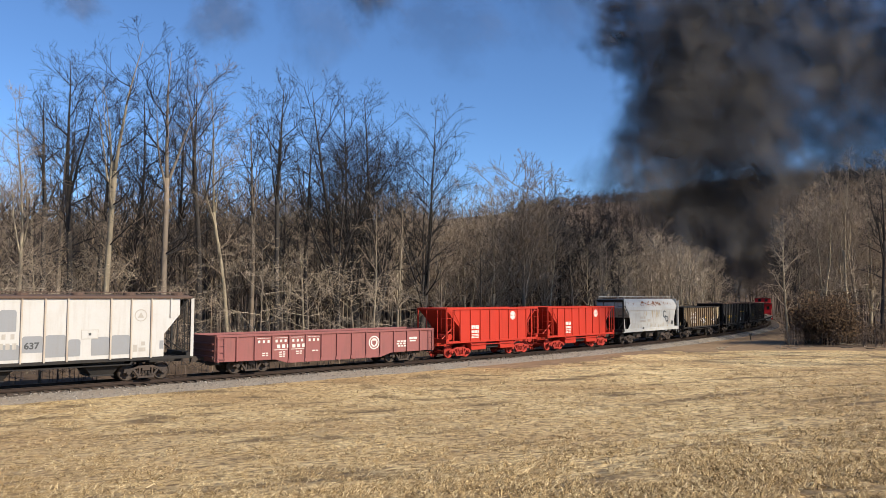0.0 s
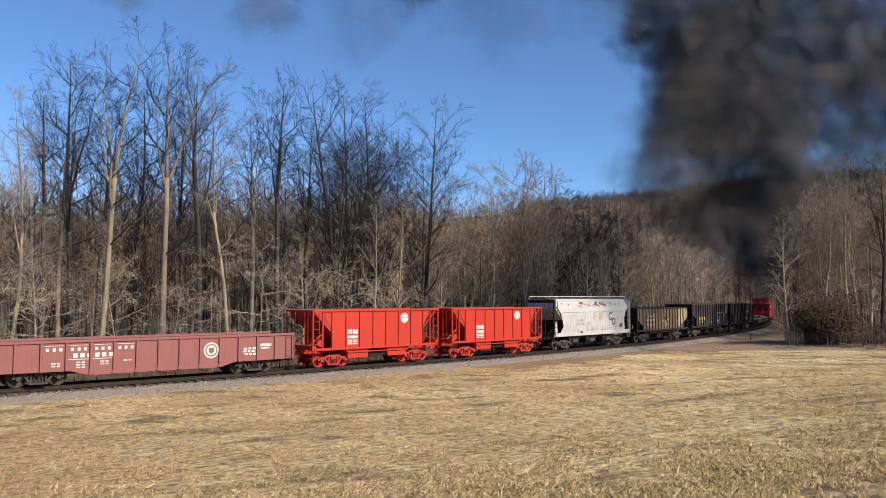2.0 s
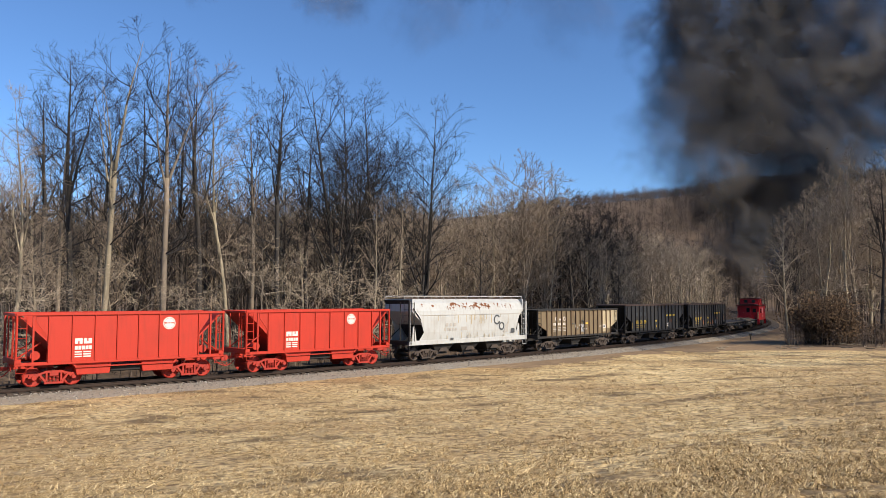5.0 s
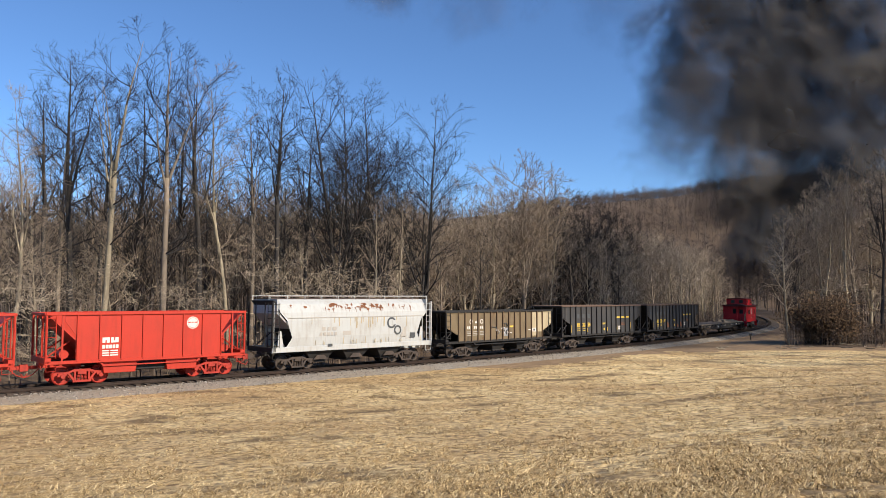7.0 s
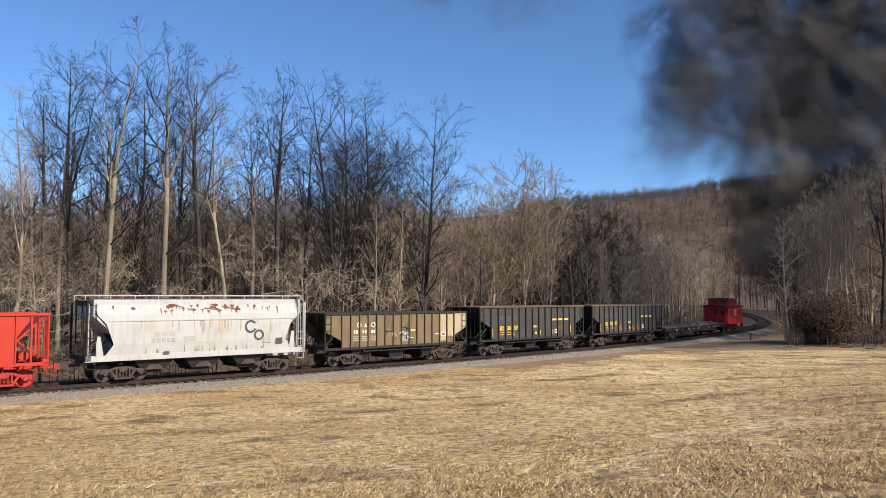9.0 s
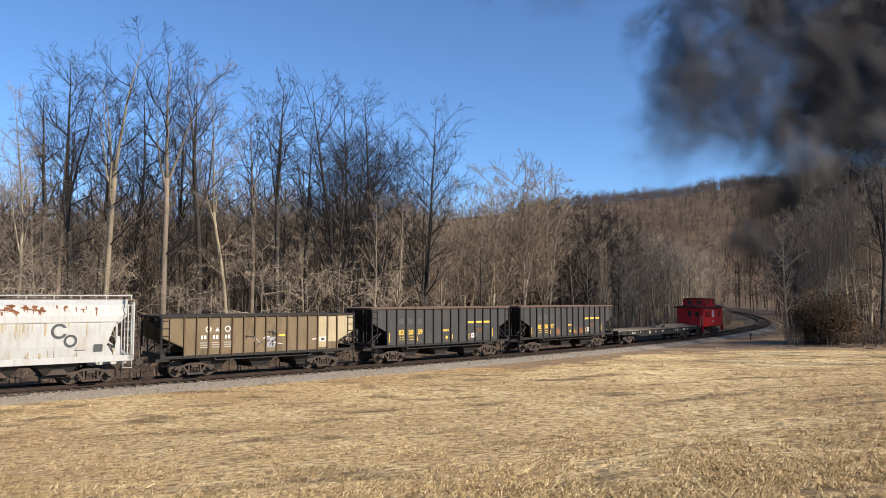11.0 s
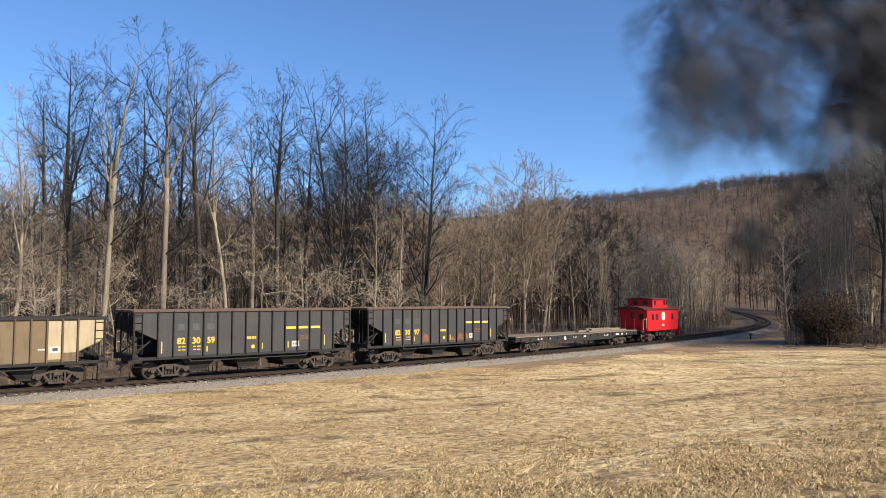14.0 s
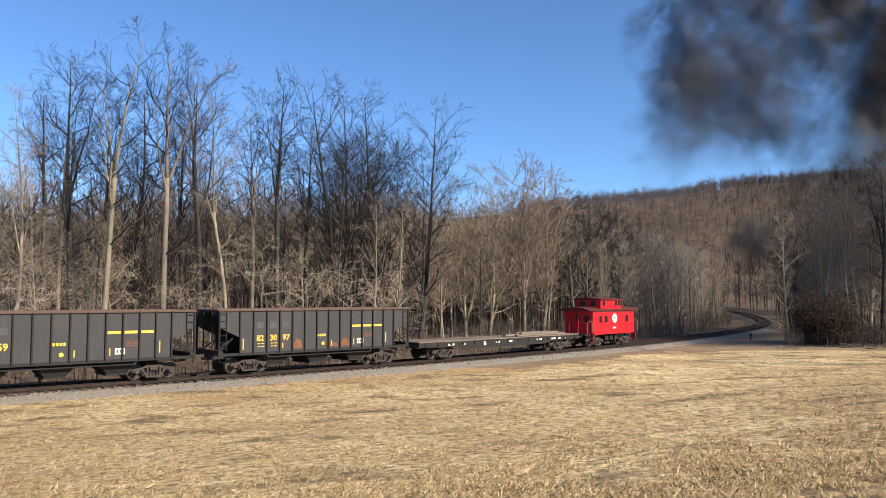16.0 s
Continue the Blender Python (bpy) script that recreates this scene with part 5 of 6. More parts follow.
# the canopy's height by bearing, and the wood filled up below it
CANOPY = ((-0.75, 0.19), (-0.5, 0.18), (-0.36, 0.19), (-0.25, 0.185), (-0.06, 0.165), (0.012, 0.136), (0.087, 0.145), (0.147, 0.13),
          (0.2, 0.098), (0.31, 0.084), (0.39, 0.062), (0.43, 0.075), (0.46, 0.12), (0.5, 0.155), (0.6, 0.18), (0.9, 0.18))


def canopy(b):
    return float(np.interp(b, [c[0] for c in CANOPY], [c[1] for c in CANOPY]))


rng = random.Random(77)
made = 0
while made < 150:
    s = rng.uniform(-12, 205)
    off = -(7.5 + 42 * rng.random() ** 1.5)
    x, y, _z0 = beside(s, off)
    if y < 30 or abs(x / y) > 0.72 or min((x - a) ** 2 + (y - c) ** 2 for a, c in TREE_AT) < 2.6:
        continue
    e = canopy(x / y)
    top = 4.19 + e * y * rng.uniform(0.55, 1.0) - float(ground_height(x, y))
    if off > -17 and rng.random() < (0.35 if x > 0 else 0.6):
        plant("low", rng.randrange(3), x, y, min(top, rng.uniform(6.0, 10.5)), rng.uniform(0, 360))
    else:
        dark = 0.03 < x / y < 0.25 and rng.random() < 0.4
        plant("fill", 3 if dark else rng.randrange(5), x, y, max(7, min(top, 21)), rng.uniform(0, 360))
    made += 1
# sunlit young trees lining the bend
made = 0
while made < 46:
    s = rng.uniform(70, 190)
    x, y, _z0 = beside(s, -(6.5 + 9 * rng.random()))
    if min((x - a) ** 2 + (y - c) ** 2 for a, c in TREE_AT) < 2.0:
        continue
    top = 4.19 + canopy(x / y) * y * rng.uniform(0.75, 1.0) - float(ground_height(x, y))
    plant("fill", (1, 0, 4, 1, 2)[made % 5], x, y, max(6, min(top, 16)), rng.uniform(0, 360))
    made += 1
# the wood on the field's far right, and beyond the bend
made = 0
while made < 42:
    y = rng.uniform(74, 112)
    x = y * rng.uniform(0.462, 0.72)
    if min((x - a) ** 2 + (y - c) ** 2 for a, c in TREE_AT) < 3.0 or y < 74 + 6 * rng.random():
        continue
    top = 4.19 + canopy(x / y) * y * rng.uniform(0.6, 1.05)
    if rng.random() < 0.25:
        plant("low", rng.randrange(3), x, y, rng.uniform(5, 8), rng.uniform(0, 360))
    else:
        plant("fill", rng.randrange(5), x, y, min(top, 19), rng.uniform(0, 360))
    made += 1

# unseen trees added along the field's side, nearer the eye, to shade the wood
made = 0
while made < 8:
    y = rng.uniform(38, 76)
    x = 0.66 * y + rng.uniform(2, 24)
    if min((x - a) ** 2 + (y - c) ** 2 for a, c in TREE_AT) < 9:
        continue
    plant("fill", rng.randrange(5), x, y, rng.uniform(12, 17), rng.uniform(0, 360))
    made += 1

# far woods: thousands of small bare trees on the hill and deep in the wood, one mass


def small_tree(rng, fat, limbs, twigs):
    """Points and triangles of a simple bare tree one metre high."""
    v, f = [], []

    def spike(p, q, r):
        i = len(v)
        d = (Vector(q) - Vector(p)).normalized()
        u = d.orthogonal().normalized()
        w = d.cross(u)
        for a in (0, 2.1, 4.2):
            v.append(tuple(Vector(p) + u * (r * math.cos(a)) + w * (r * math.sin(a))))
        v.append(tuple(q))
        f.extend([(i, i + 1, i + 3), (i + 1, i + 2, i + 3), (i + 2, i, i + 3)])

    spike((0, 0, -0.03), (rng.gauss(0, 0.03), rng.gauss(0, 0.03), 1), 0.013 * fat)
    for k in range(limbs):
        z = rng.uniform(0.22, 0.85)
        a = rng.uniform(0, 6.28)
        ln = rng.uniform(0.14, 0.3) * (1.2 - z * 0.6)
        q = (math.cos(a) * ln, math.sin(a) * ln, z + ln * rng.uniform(0.5, 1.3))
        spike((0, 0, z), q, 0.008 * fat)
        for j in range(twigs):
            w = rng.uniform(0.3, 0.9)
            p = (q[0] * w, q[1] * w, z + (q[2] - z) * w)
            spike(p, (p[0] + rng.gauss(0, 0.07), p[1] + rng.gauss(0, 0.07), p[2] + rng.uniform(0.03, 0.16)), 0.006 * fat)
    return np.array(v), np.array(f)


# the wood's interior shade is put into this near-black bark colour
M_DEEPWOOD = simple("deep_wood_bark_shaded", (0.085, 0.064, 0.05), (0.034, 0.027, 0.023), 0.6, 0.95, relief=0)


def mass(name, spots, label, mat=M_FARWOOD, fat=1.0, limbs=10, twigs=2):
    rng = random.Random(9)
    protos = [small_tree(rng, fat, limbs, twigs) for _k in range(8)]
    V, F, n = [], [], 0
    gz = ground_height([p[0] for p in spots], [p[1] for p in spots])
    for (x, y, h, wide), z in zip(spots, gz):
        v, f = protos[rng.randrange(8)]
        a = rng.uniform(0, 6.28)
        c, s_ = math.cos(a) * h * wide, math.sin(a) * h * wide
        V.append(np.stack([x + v[:, 0] * c - v[:, 1] * s_, y + v[:, 0] * s_ + v[:, 1] * c, z + v[:, 2] * h], 1))
        F.append(f + n)
        n += len(v)
    me = bpy.data.meshes.new(name)
    me.from_pydata(np.concatenate(V).tolist(), [], np.concatenate(F).tolist())
    me.materials.append(mat)
    return tagged(new(name, me), label, "woods", kind="stuff")


spots = []
for _k in range(5400):
    y = 228 + 390 * rng.random() ** 0.8 if _k < 3700 else rng.uniform(575, 650)
    b = rng.uniform(0.1, 0.7) if rng.random() < 0.86 else rng.uniform(-0.7, 0.1)
    spots.append((b * y, y, rng.uniform(5, 8.5) + 5 * rng.random() ** 8, rng.uniform(1.3, 2.2)))
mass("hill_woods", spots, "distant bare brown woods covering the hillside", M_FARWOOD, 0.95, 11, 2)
spots = []
while len(spots) < 1900:
    s = rng.uniform(-15, 255)
    off = -rng.uniform(18, 95) if rng.random() < 0.86 else rng.uniform(7, 45)
    x, y, _z0 = beside(s, off)
    if y < 40 or abs(x / y) > 0.75 or off > 0 and (s < 165):
        continue
    e = canopy(x / y)
    h = min(4.19 + e * y * rng.uniform(0.5, 0.98), 20)
    spots.append((x, y, max(5, h), rng.uniform(0.8, 1.3)))
for _k in range(260):
    y = rng.uniform(95, 200)
    b = rng.uniform(0.445, 0.8)
    spots.append((b * y, y, min(4.19 + canopy(b) * y * rng.uniform(0.5, 0.9), 20), 1.1))
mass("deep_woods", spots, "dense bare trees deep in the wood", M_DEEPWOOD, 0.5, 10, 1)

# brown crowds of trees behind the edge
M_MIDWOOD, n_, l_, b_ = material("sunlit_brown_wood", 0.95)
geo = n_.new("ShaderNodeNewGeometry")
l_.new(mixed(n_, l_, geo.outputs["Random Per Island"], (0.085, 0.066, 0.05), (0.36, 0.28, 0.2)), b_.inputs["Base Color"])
spots = []
while len(spots) < 620:
    s = rng.uniform(-15, 215)
    x, y, _z0 = beside(s, -rng.uniform(24, 52))
    if y < 36 or abs(x / y) > 0.72:
        continue
    spots.append((x, y, max(5, min(4.19 + canopy(x / y) * y * rng.uniform(0.55, 0.95), 19)), rng.uniform(0.6, 1.0)))
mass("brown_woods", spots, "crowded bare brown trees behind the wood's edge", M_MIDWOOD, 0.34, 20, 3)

# brush and saplings along the wood's edge
spots = []
while len(spots) < 1500:
    s = rng.uniform(-12, 215)
    x, y, _z0 = beside(s, -(5.5 + 9 * rng.random() ** 2))
    if y > 28 and abs(x / y) < 0.7:
        spots.append((x, y, rng.uniform(0.6, 3.2), rng.uniform(1.0, 2.2)))
while len(spots) < 2000:
    y = rng.uniform(70.5, 84)
    spots.append((y * rng.uniform(0.452, 0.75), y, rng.uniform(0.6, 2.4), rng.uniform(1.4, 2.8)))
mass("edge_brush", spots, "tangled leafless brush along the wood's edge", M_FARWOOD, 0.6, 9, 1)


def thicket(x, y, w, h, seed, stems=330, leaves=6):
    """A dense vine-covered bush: a tangle of thin arching stems with dead brown leaves."""
    rng = random.Random(seed)
    ob = new("bush")
    tagged(ob, "dense brown vine-tangled bush at the field's edge", "bush", group="bushes at the field's edge")
    st, lf = Shape(), Shape()
    for _k in range(stems):
        a, r = rng.uniform(0, 6.28), w * 0.42 * math.sqrt(rng.random())
        p = (math.cos(a) * r, math.sin(a) * r, -0.2)
        line = bent(rng, p, (math.cos(a) * 0.25 + rng.gauss(0, 0.2), math.sin(a) * 0.25 + rng.gauss(0, 0.2), 1), h * rng.uniform(0.5, 1.05) * (1.05 - 0.5 * (r / w)), 5, 0.16, -0.02)
        st.tube(line, [0.022 * (1 - 0.13 * j) for j in range(6)], 3, caps=False)
        for _j in range(7):
            q, d = along(line, rng.uniform(0.25, 0.99))
            tw = bent(rng, q, (rng.gauss(0, 1), rng.gauss(0, 1), rng.gauss(0.1, 0.6)), rng.uniform(0.3, 0.9), 2, 0.3, -0.12)
            st.cone(tw[0], tw[2], 0.012)
            for _m in range(leaves):
                c = tw[1] + Vector((rng.gauss(0, 0.22), rng.gauss(0, 0.22), rng.gauss(0, 0.22)))
                u = Vector((rng.gauss(0, 1), rng.gauss(0, 1), rng.gauss(0, 1))).normalized() * 0.11
                v = u.orthogonal().normalized() * 0.07
                i = len(lf.v)
                lf.v += [tuple(c - u), tuple(c + v), tuple(c + u), tuple(c - v)]
                lf.f.append((i, i + 1, i + 2, i + 3))
    part("tangle", st.mesh("tangle"), M_BARK_DARK, ob)
    tagged(part("dead_foliage", lf.mesh("dead_foliage"), M_DEADLEAF, ob, "curled dead brown leaves"), kind="stuff")
    ob.matrix_basis = pose(x, y, float(ground_height(x, y)))
    return ob


M_DEADLEAF = simple("dead_leaves", (0.15, 0.088, 0.042), (0.055, 0.036, 0.021), 3, 0.9, relief=0)
thicket(37.5, 74.6, 3.5, 6.2, 1)
thicket(40.3, 76.5, 3.6, 3.4, 2, 110, 2)
thicket(44.5, 77.5, 3.4, 2.6, 3, 110, 2)

# ---------------------------------------------------------------- smoke


def smoke_material(name, density, col, pale):
    m, n, l, b = material(name, 1.0)
    b.inputs["Specular IOR Level"].default_value = 0.0
    tc = n.new("ShaderNodeTexCoord")
    flat = n.new("ShaderNodeVectorMath")
    flat.operation = "MULTIPLY"
    flat.inputs[1].default_value = (1, 0, 1)
    l.new(tc.outputs["Object"], flat.inputs[0])

    def length(socket):
        ln = n.new("ShaderNodeVectorMath")
        ln.operation = "LENGTH"
        l.new(socket, ln.inputs[0])
        return ln.outputs["Value"]

    def ranged(socket, lo, hi, top=1.0):
        r = n.new("ShaderNodeMapRange")
        r.interpolation_type = "SMOOTHSTEP"
        r.inputs[1].default_value, r.inputs[2].default_value, r.inputs[4].default_value = lo, hi, top
        l.new(socket, r.inputs[0])
        return r.outputs[0]

    # rag the outline: push the distance from the middle about with noise
    oi = n.new("ShaderNodeObjectInfo")
    mv = n.new("ShaderNodeVectorMath")
    mv.operation = "MULTIPLY_ADD"
    mv.inputs[1].default_value = (61, 23, 47)
    l.new(oi.outputs["Random"], mv.inputs[0])
    l.new(tc.outputs["Object"], mv.inputs[2])
    tx = n.new("ShaderNodeTexNoise")
    tx.inputs["Scale"].default_value, tx.inputs["Detail"].default_value, tx.inputs["Roughness"].default_value = 1.7, 6, 0.5
    l.new(mv.outputs[0], tx.inputs["Vector"])
    sub = n.new("ShaderNodeVectorMath")
    sub.operation = "SUBTRACT"
    sub.inputs[1].default_value = (0.5, 0.5, 0.5)
    l.new(tx.outputs["Color"], sub.inputs[0])
    mad = n.new("ShaderNodeVectorMath")
    mad.operation = "MULTIPLY_ADD"
    mad.inputs[1].default_value = (1.25, 0, 1.25)
    l.new(sub.outputs[0], mad.inputs[0])
    l.new(flat.outputs[0], mad.inputs[2])
    body = ranged(length(mad.outputs[0]), 0.80, 0.12)
    rim = ranged(length(flat.outputs[0]), 1.0, 0.6)
    _f, big = noise_mask(n, l, 2.1, 0, 1, (1, 1, 1.3), detail=8)
    hole = ranged(big, 0.16, 0.5, density)
    a1 = n.new("ShaderNodeMath")
    a1.operation = "MULTIPLY"
    l.new(body, a1.inputs[0])
    l.new(rim, a1.inputs[1])
    a2 = n.new("ShaderNodeMath")
    a2.operation = "MULTIPLY"
    l.new(a1.outputs[0], a2.inputs[0])
    l.new(hole, a2.inputs[1])
    l.new(a2.outputs[0], b.inputs["Alpha"])
    l.new(mixed(n, l, ranged(tx.outputs["Fac"], 0.35, 0.65), col, pale), b.inputs["Base Color"])
    bump(n, l, b, tx.outputs["Fac"], 0.4, 5.0)
    return m


M_SMOKE = [smoke_material("black_smoke", 0.92, (0.010, 0.010, 0.012), (0.052, 0.049, 0.047)),
           smoke_material("dark_smoke", 0.72, (0.018, 0.018, 0.020), (0.095, 0.088, 0.083)),
           smoke_material("grey_smoke", 0.44, (0.032, 0.033, 0.036), (0.085, 0.083, 0.085)),
           smoke_material("thin_smoke", 0.22, (0.035, 0.034, 0.036), (0.08, 0.078, 0.078))]


def billow_mesh(seed):
    """A domed, rumpled sheet of smoke about one unit across the middle."""
    rng = random.Random(seed)
    sh = Shape()
    nr, na = 9, 28
    sh.v.append((0, -0.35, 0))
    for i in range(1, nr + 1):
        r = i / nr
        for j in range(na):
            a = 2 * math.pi * j / na
            d = -0.35 * (1 - r * r) + 0.10 * noise.noise((math.cos(a) * r * 2 + seed, math.sin(a) * r * 2, seed * 0.7))
            sh.v.append((r * math.cos(a), d, r * math.sin(a)))
    for j in range(na):
        sh.f.append((0, 1 + j, 1 + (j + 1) % na))
        for i in range(nr - 1):
            a, b = 1 + i * na + j, 1 + i * na + (j + 1) % na
            sh.f.append((a, a + na, b + na, b))
    me = sh.mesh("smoke")
    me.shade_smooth()
    return me


PUFFS = []
BILLOWS = {}


def puff(px, pz, y, rx, rz, dens, vx, vz, spin, face=None):
    """One billow: bearing and rise of its middle, distance, half sizes in metres, drift in metres a second, the way it faces."""
    key = (dens, rng.randrange(4))
    if key not in BILLOWS:
        BILLOWS[key] = billow_mesh(key[1] * 3.1 + dens)
        BILLOWS[key].materials.append(M_SMOKE[dens])
    ob = new("smoke", BILLOWS[key])
    ob.scale = (rx, (rx + rz) * 0.5, rz)
    tagged(ob, ("thick black smoke billow", "dark brown-grey smoke billow", "grey drifting smoke billow", "thin drifting smoke wisp")[dens], "smoke", group="billows of smoke")
    face = -math.degrees(math.atan2(px, 1.0)) if face is None else face
    a0 = rng.uniform(0, 360)
    rows = []
    for k in range(9):
        t = 2.0 * k
        rows.append((t, pose(px * y + vx * t, y, 4.19 + pz * y + vz * t, 0, 0, face) @ pose(0, 0, 0, 0, a0 + spin * t, 0)))
    PUFFS.append((ob, rows))


rng = random.Random(4)
Y0 = 160.0
# the lasting cloud: slow, grey to dark
for k in range(26):
    b, e = 0.30 + 0.33 * (k / 25) ** 1.15, 0.215 + 0.2 * ((k * 0.618) % 1)
    puff(b, e, Y0 + 2 * k, rng.uniform(15, 21), rng.uniform(12, 16), 2 if k % 3 == 0 else 1, rng.uniform(0.0, 0.35), rng.uniform(0.0, 0.2), rng.uniform(-0.8, 0.8))
for k in range(8):
    puff(0.285 + 0.02 * k, 0.20 + 0.03 * (k % 4), Y0 - 8 + 2 * k, 14, 12, 3, 0.2, 0.05, 0.8)
# the black front of the plume, blown off to the right
for k in range(20):
    b, e = 0.265 + 0.17 * ((k * 0.618) % 1), 0.15 + 0.29 * (k / 19)
    b -= 0.05 * max(0.0, (e - 0.3) / 0.14)
    puff(b - 0.01, e, Y0 + 6 + 2.5 * k, rng.uniform(16, 22), rng.uniform(14, 19), 0 if k % 3 else 1, rng.uniform(3.0, 4.4), rng.uniform(0.2, 0.6), rng.uniform(-1.2, 1.2))
# the body behind it, and on beyond the wood
for k in range(16):
    b, e = 0.42 + 0.3 * ((k * 0.618) % 1), 0.15 + 0.3 * (k / 15)
    puff(b, e, Y0 + 5 + 4 * k, rng.uniform(20, 26), rng.uniform(17, 21), 1, rng.uniform(1.4, 2.8), 0.55, rng.uniform(-1, 1))
# the foot of the plume over the line, thinning as it leaves
for k in range(18):
    b, e = 0.285 + 0.16 * ((k * 0.618) % 1), 0.03 + 0.13 * (k / 17)
    puff(b, e, Y0 - 12 + 3.5 * k, rng.uniform(12, 17), rng.uniform(9, 13), (1, 1, 2)[k % 3], rng.uniform(2.4, 3.6), rng.uniform(0.0, 0.25), rng.uniform(-2, 2))
# a dark remnant lingering where the line leaves the wood
for k in range(3):
    puff(0.402 + 0.01 * k, 0.066 + 0.01 * k, Y0 + 18 + 5 * k, 11, 9.5, (1, 2, 2)[k], 0.12, 0.02, 0.5)
for k in range(4):
    puff(0.40 + 0.05 * k, 0.13 + 0.01 * k, Y0 + 34 + 4 * k, 22, 11, 3, 0.35, 0.1, 0.5)
# unseen smoke bank added high over the field's side; drifts off, shading the wood
for k in range(10):
    puff(rng.uniform(0.80, 0.98), rng.uniform(0.5, 0.7), 50 + 3 * k, 15, 13, 1, rng.uniform(1.5, 2.2), 0.2, 0.5, 55)
# shreds overhead drifting across the sky
for b, e, r, d in ((-0.50, 0.40, 8, 2), (-0.30, 0.375, 10.0, 2), (-0.10, 0.41, 12, 1), (-0.17, 0.36, 13.0, 3), (0.02, 0.36, 15.0, 3), (0.16, 0.40, 16.0, 3)):
    puff(b, e, 120, r, r * 0.8, d, 3.6, 0.75, 4.0)

# ---------------------------------------------------------------- straw on the field
M_STRAW, n_, l_, b_ = material("loose_straw", 0.8)
geo = n_.new("ShaderNodeNewGeometry")
ramp = n_.new("ShaderNodeValToRGB")
for k, (p_, c_) in enumerate(((0.0, (0.10, 0.065, 0.032)), (0.4, (0.36, 0.245, 0.115)), (0.8, (0.62, 0.455, 0.225)), (1.0, (0.9, 0.75, 0.46)))):
    e = ramp.color_ramp.elements[k] if k < 2 else ramp.color_ramp.elements.new(p_)
    e.position, e.color = p_, (*c_, 1)
l_.new(geo.outputs["Random Per Island"], ramp.inputs[0])
l_.new(ramp.outputs[0], b_.inputs["Base Color"])


def spots_on_field(g, count, near, thin_out):
    """Random places on the mown field, evenly dense to the eye, gathered in clumps."""
    y = 1 / g.uniform(1 / 68.0, 1 / near, count * 2)
    x = y * g.uniform(-0.64, 0.64, count * 2)
    clump = np.array([noise.noise((a * 0.55, c * 0.55, 2.0)) + 0.6 * noise.noise((a * 2.1, c * 2.1, 5.0)) for a, c in zip(x, y)])
    keep = clump + g.uniform(-0.6, 0.6, count * 2) > thin_out
    keep &= np.array([k and land_kind(a, c) == 0 for a, c, k in zip(x, y, keep)])
    i = np.argmin((x[:, None] - _x[None, ::8]) ** 2 + (y[:, None] - _y[None, ::8]) ** 2, axis=1) * 8
    keep &= ((x - _x[i]) * np.sin(_th[i]) - (y - _y[i]) * np.cos(_th[i])) > 2.3
    return x[keep][:count], y[keep][:count]


def blades(name, label, g, x, y, az, el, ln, wd, droop):
    """Bent two-piece blades rooted at x, y."""
    n = len(x)
    z = ground_height(x, y)
    out = np.stack([np.cos(az), np.sin(az), np.zeros(n)], 1)
    side = np.stack([-np.sin(az), np.cos(az), np.zeros(n)], 1) * wd[:, None]
    up = np.array([[0, 0, 1.0]])
    p = np.stack([x, y, z - 0.004], 1)
    m = p + (out * np.cos(el)[:, None] + up * np.sin(el)[:, None]) * (ln * 0.55)[:, None]
    e2 = el - droop
    q = m + (out * np.cos(e2)[:, None] + up * np.sin(e2)[:, None]) * (ln * 0.5)[:, None]
    q[:, 2] = np.maximum(q[:, 2], z + 0.012)
    m[:, 2] = np.maximum(m[:, 2], z + 0.014)
    tilt = up * (wd * 0.7)[:, None]
    V = np.stack([p - side, p + side + tilt, m + side * 0.8 + tilt, m - side * 0.8, q], 1).reshape(-1, 3)
    base = np.arange(n)[:, None] * 5
    F = np.concatenate([base + np.array([[0, 1, 2]]), base + np.array([[0, 2, 3]]), base + np.array([[3, 2, 4]])], 1).reshape(-1, 3)
    me = bpy.data.meshes.new(name)
    me.from_pydata(V.tolist(), [], F.tolist())
    me.materials.append(M_STRAW)
    return tagged(new(name, me), label, "straw", kind="stuff")


def tufts(count, seed):
    """Stubble tufts, each a spray of short dry blades."""
    g = np.random.default_rng(seed)
    x, y = spots_on_field(g, count, 5.8, -0.12)
    k = 7
    n = len(x) * k
    big = np.repeat(g.uniform(0.7, 1.35, len(x)), k)
    yy = np.repeat(y, k)
    far = np.clip(yy / 20, 1, 2.2)
    az = np.repeat(g.uniform(0, 6.28, len(x)), k) + g.normal(0, 1.1, n)
    x = np.repeat(x, k) + g.normal(0, 0.045, n) * far
    y = yy + g.normal(0, 0.045, n) * far
    blades("stubble", "dry pale grass stubble tufts on the mown field", g, x, y, az, g.uniform(0.15, 0.95, n), g.uniform(0.07, 0.16, n) * big * far ** 0.5, g.uniform(0.0025, 0.005, n) * far, g.uniform(0.2, 0.8, n))


def straw(count, seed, lo, hi, thick, thin_out):
    """Cut stalks lying on the field, combed roughly across it."""
    g = np.random.default_rng(seed)
    x, y = spots_on_field(g, count, 5.8, thin_out)
    n = len(x)
    az = np.where(g.random(n) < 0.5, g.normal(0.15, 0.5, n), g.uniform(0, 6.28, n)) + np.pi * (g.random(n) < 0.5)
    blades("straw", "loose cut straw lying on the mown field", g, x, y, az, g.uniform(0.0, 0.2, n), g.uniform(lo, hi, n), g.uniform(0.6, 1.4, n) * thick * np.clip(y / 18, 1, 2.5), g.uniform(0.0, 0.25, n))


tufts(30000, 5)
straw(42000, 3, 0.08, 0.24, 0.004, -0.05)
straw(2500, 4, 0.25, 0.5, 0.006, 0.2)

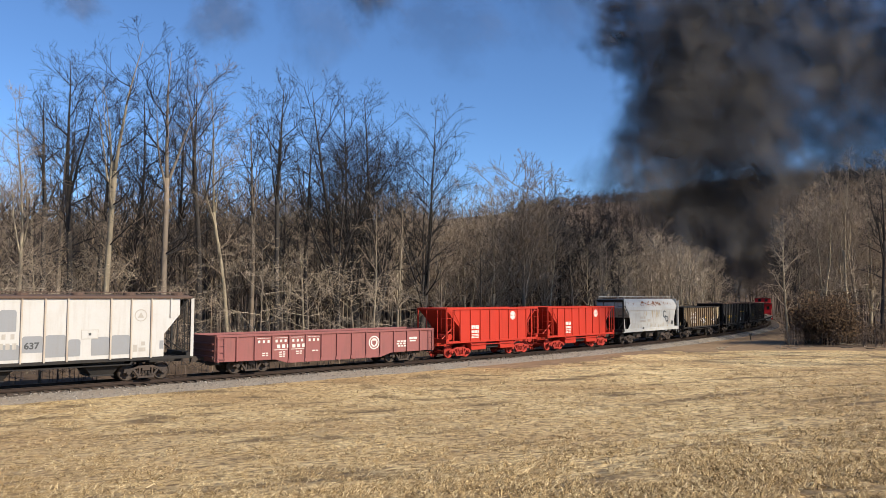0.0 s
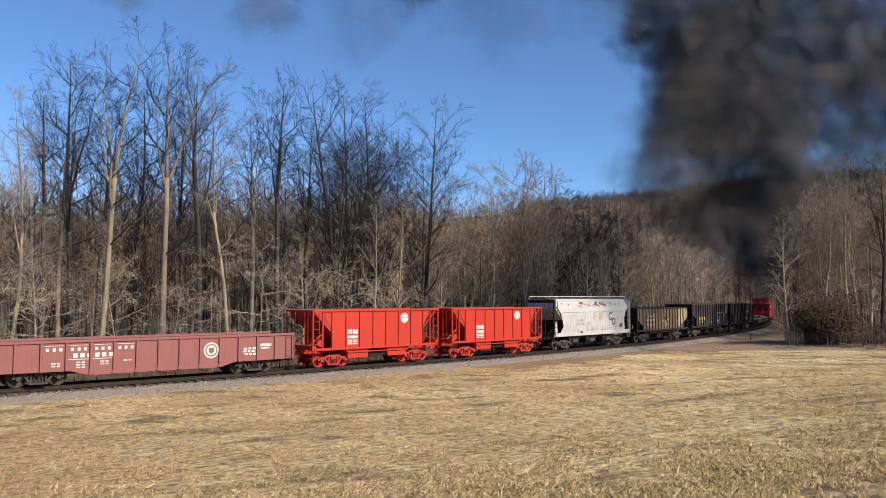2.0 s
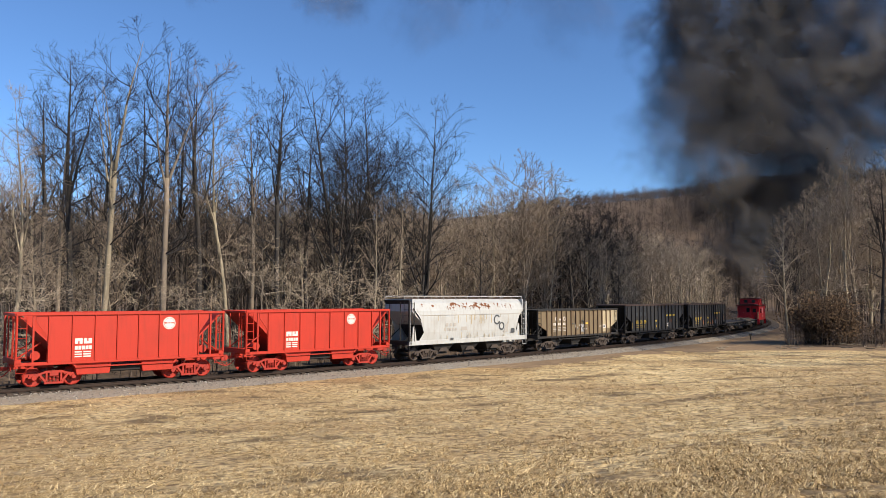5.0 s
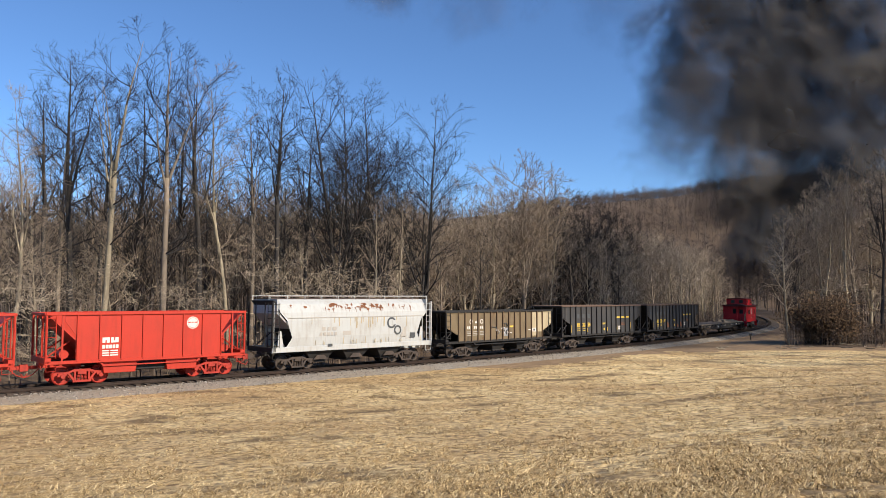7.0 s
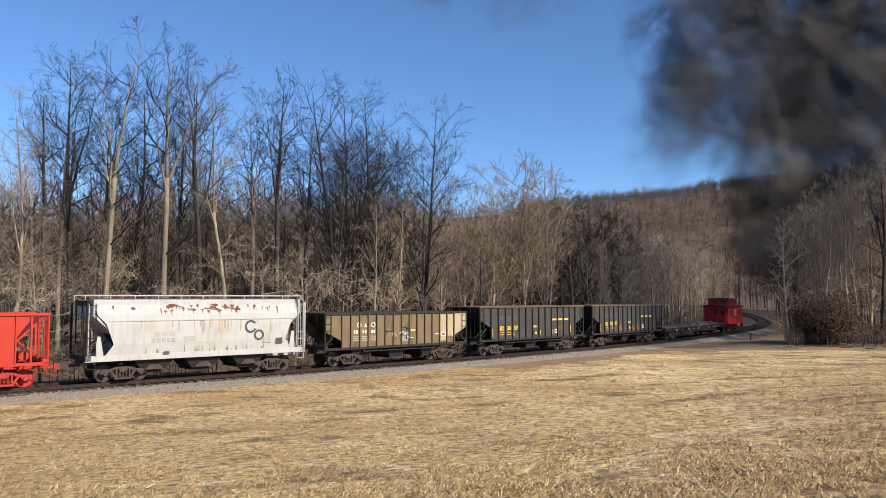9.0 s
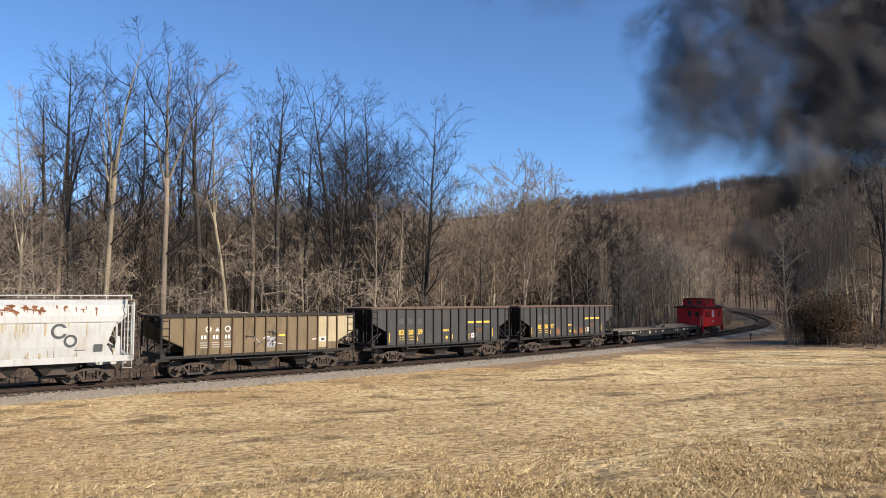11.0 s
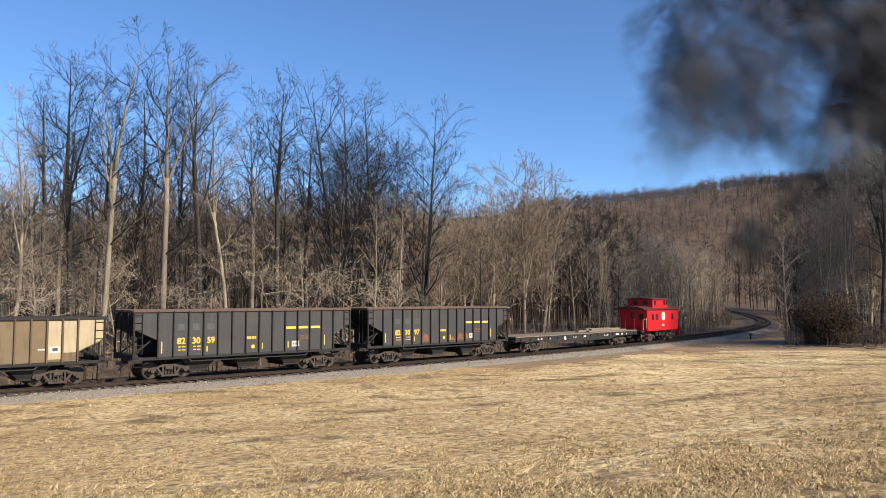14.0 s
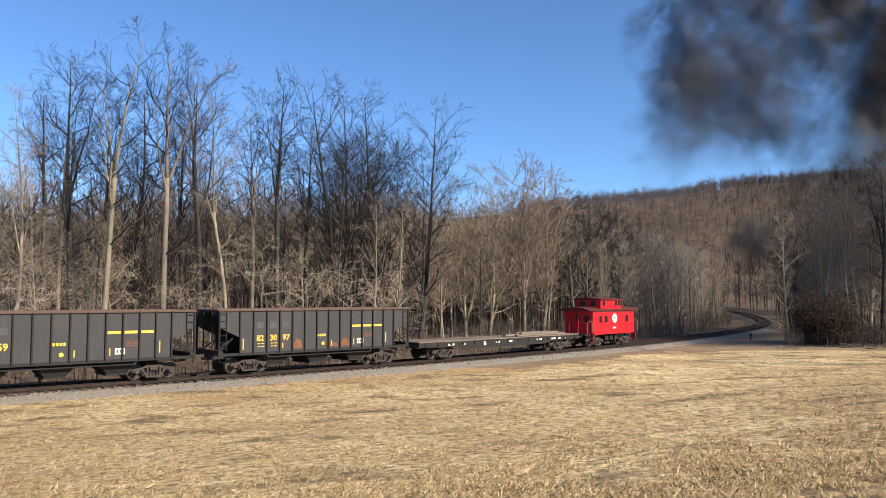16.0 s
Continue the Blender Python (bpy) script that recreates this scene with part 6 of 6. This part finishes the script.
# ---------------------------------------------------------------- small things by the line
marker = new("track_marker")
tagged(marker, "small dark track marker box on a post", "marker")
part("post", Shape().box(-0.05, -0.05, -0.2, 0.05, 0.05, 0.5), M_BLACK, marker, bevel=0.01)
part("box", Shape().box(-0.13, -0.1, 0.48, 0.13, 0.1, 0.72), M_BLACK, marker, bevel=0.02)
marker.matrix_basis = pose(0.407 * 84, 84, float(ground_height(0.407 * 84, 84)), 0, 0, 20)
rng = random.Random(8)
for k in range(16):
    y = rng.uniform(69, 73)
    x = y * rng.uniform(0.36, 0.6)
    ln = rng.uniform(0.5, 1.6)
    lg = Shape().tube(bent(rng, (0, 0, 0), (1, 0, 0), ln, 3, 0.1, 0.0), [0.06, 0.055, 0.05, 0.03], 7)
    ob = part("log", lg, M_BARK_PALE if k % 3 else M_BARK)
    ob.matrix_basis = pose(x, y, float(ground_height(x, y)) + 0.05, 0, rng.uniform(-8, 3), rng.uniform(0, 360))
    tagged(ob, "cut pale branch lying at the field's edge", "log", group="cut branches")

# ties under the rails, the nearest as pieces
tie_mesh = Shape().box(-0.115, -1.3, -0.3, 0.115, 1.3, -0.175).mesh("tie")
tie_mesh.materials.append(M_TIE)
far_ties = Shape()
for k in range(560):
    s = -30 + 0.52 * k
    x, y, z, th = track(s)
    if s < 118:
        ob = new("tie", tie_mesh)
        ob.parent = bed
        ob.matrix_basis = pose(x, y, z - 0.01 * (k % 3), 0, 0, math.degrees(th) + 1.5 * math.sin(k * 7.1)) @ pose(0, 0.04 * math.sin(k * 3.7), 0)
    else:
        i = len(far_ties.v)
        m = pose(x, y, z, 0, 0, math.degrees(th))
        for v in tie_mesh.vertices:
            far_ties.v.append(tuple(m @ v.co))
        far_ties.f += [tuple(i + a for a in p.vertices) for p in tie_mesh.polygons]
far = part("far_ties", far_ties, M_TIE, bed)
tagged(far, kind="stuff")

# stones on the shoulder
sh = Shape()
g = random.Random(6)
for _k in range(9000):
    s = -28 + 150 * g.random() ** 1.3
    off = g.uniform(1.25, 2.7)
    zz = float(np.interp(off, [1.1, 1.45, 1.8, 2.2, 2.7, 3.4], [-0.24, -0.27, -0.33, -0.42, -0.56, -0.85]))
    c = Vector(beside(s, off, zz + 0.01))
    r = g.uniform(0.025, 0.06)
    i = len(sh.v)
    for d in ((1, 0, 0), (0, 1, 0), (-1, 0, 0), (0, -1, 0), (0, 0, 1)):
        sh.v.append(tuple(c + Vector(d) * (r * g.uniform(0.6, 1.2))))
    sh.f += [(i, i + 1, i + 4), (i + 1, i + 2, i + 4), (i + 2, i + 3, i + 4), (i + 3, i, i + 4)]
M_STONE, n_, l_, b_ = material("ballast_stones", 0.9)
geo = n_.new("ShaderNodeNewGeometry")
l_.new(mixed(n_, l_, geo.outputs["Random Per Island"], (0.13, 0.115, 0.095), (0.36, 0.32, 0.27)), b_.inputs["Base Color"])
st = sh.mesh("ballast_stones")
st.materials.append(M_STONE)
tagged(new("ballast_stones", st), "loose grey crushed ballast stones on the shoulder", "gravel", kind="stuff")


# ---------------------------------------------------------------- what moves
def motions():
    for car, s_c, half in CARS:
        rows = []
        for k in range(33):
            t = k * 0.5
            s = s_c - gone(t)
            x0, y0, z0, _a = track(s - half)
            x1, y1, z1, _a = track(s + half)
            rows.append((t, pose((x0 + x1) / 2, (y0 + y1) / 2, (z0 + z1) / 2, 0, -math.degrees(math.atan2(z1 - z0, 2 * half)), math.degrees(math.atan2(y1 - y0, x1 - x0)))))
        walk(car, rows)
    for axle, x in AXLES:
        walk(axle, [(k * 0.1, Matrix.Translation((x, 0, WHEEL_R)) @ Matrix.Rotation(-gone(k * 0.1) / WHEEL_R, 4, "Y")) for k in range(161)])
    for puff, rows in PUFFS:
        walk(puff, rows)


motions()
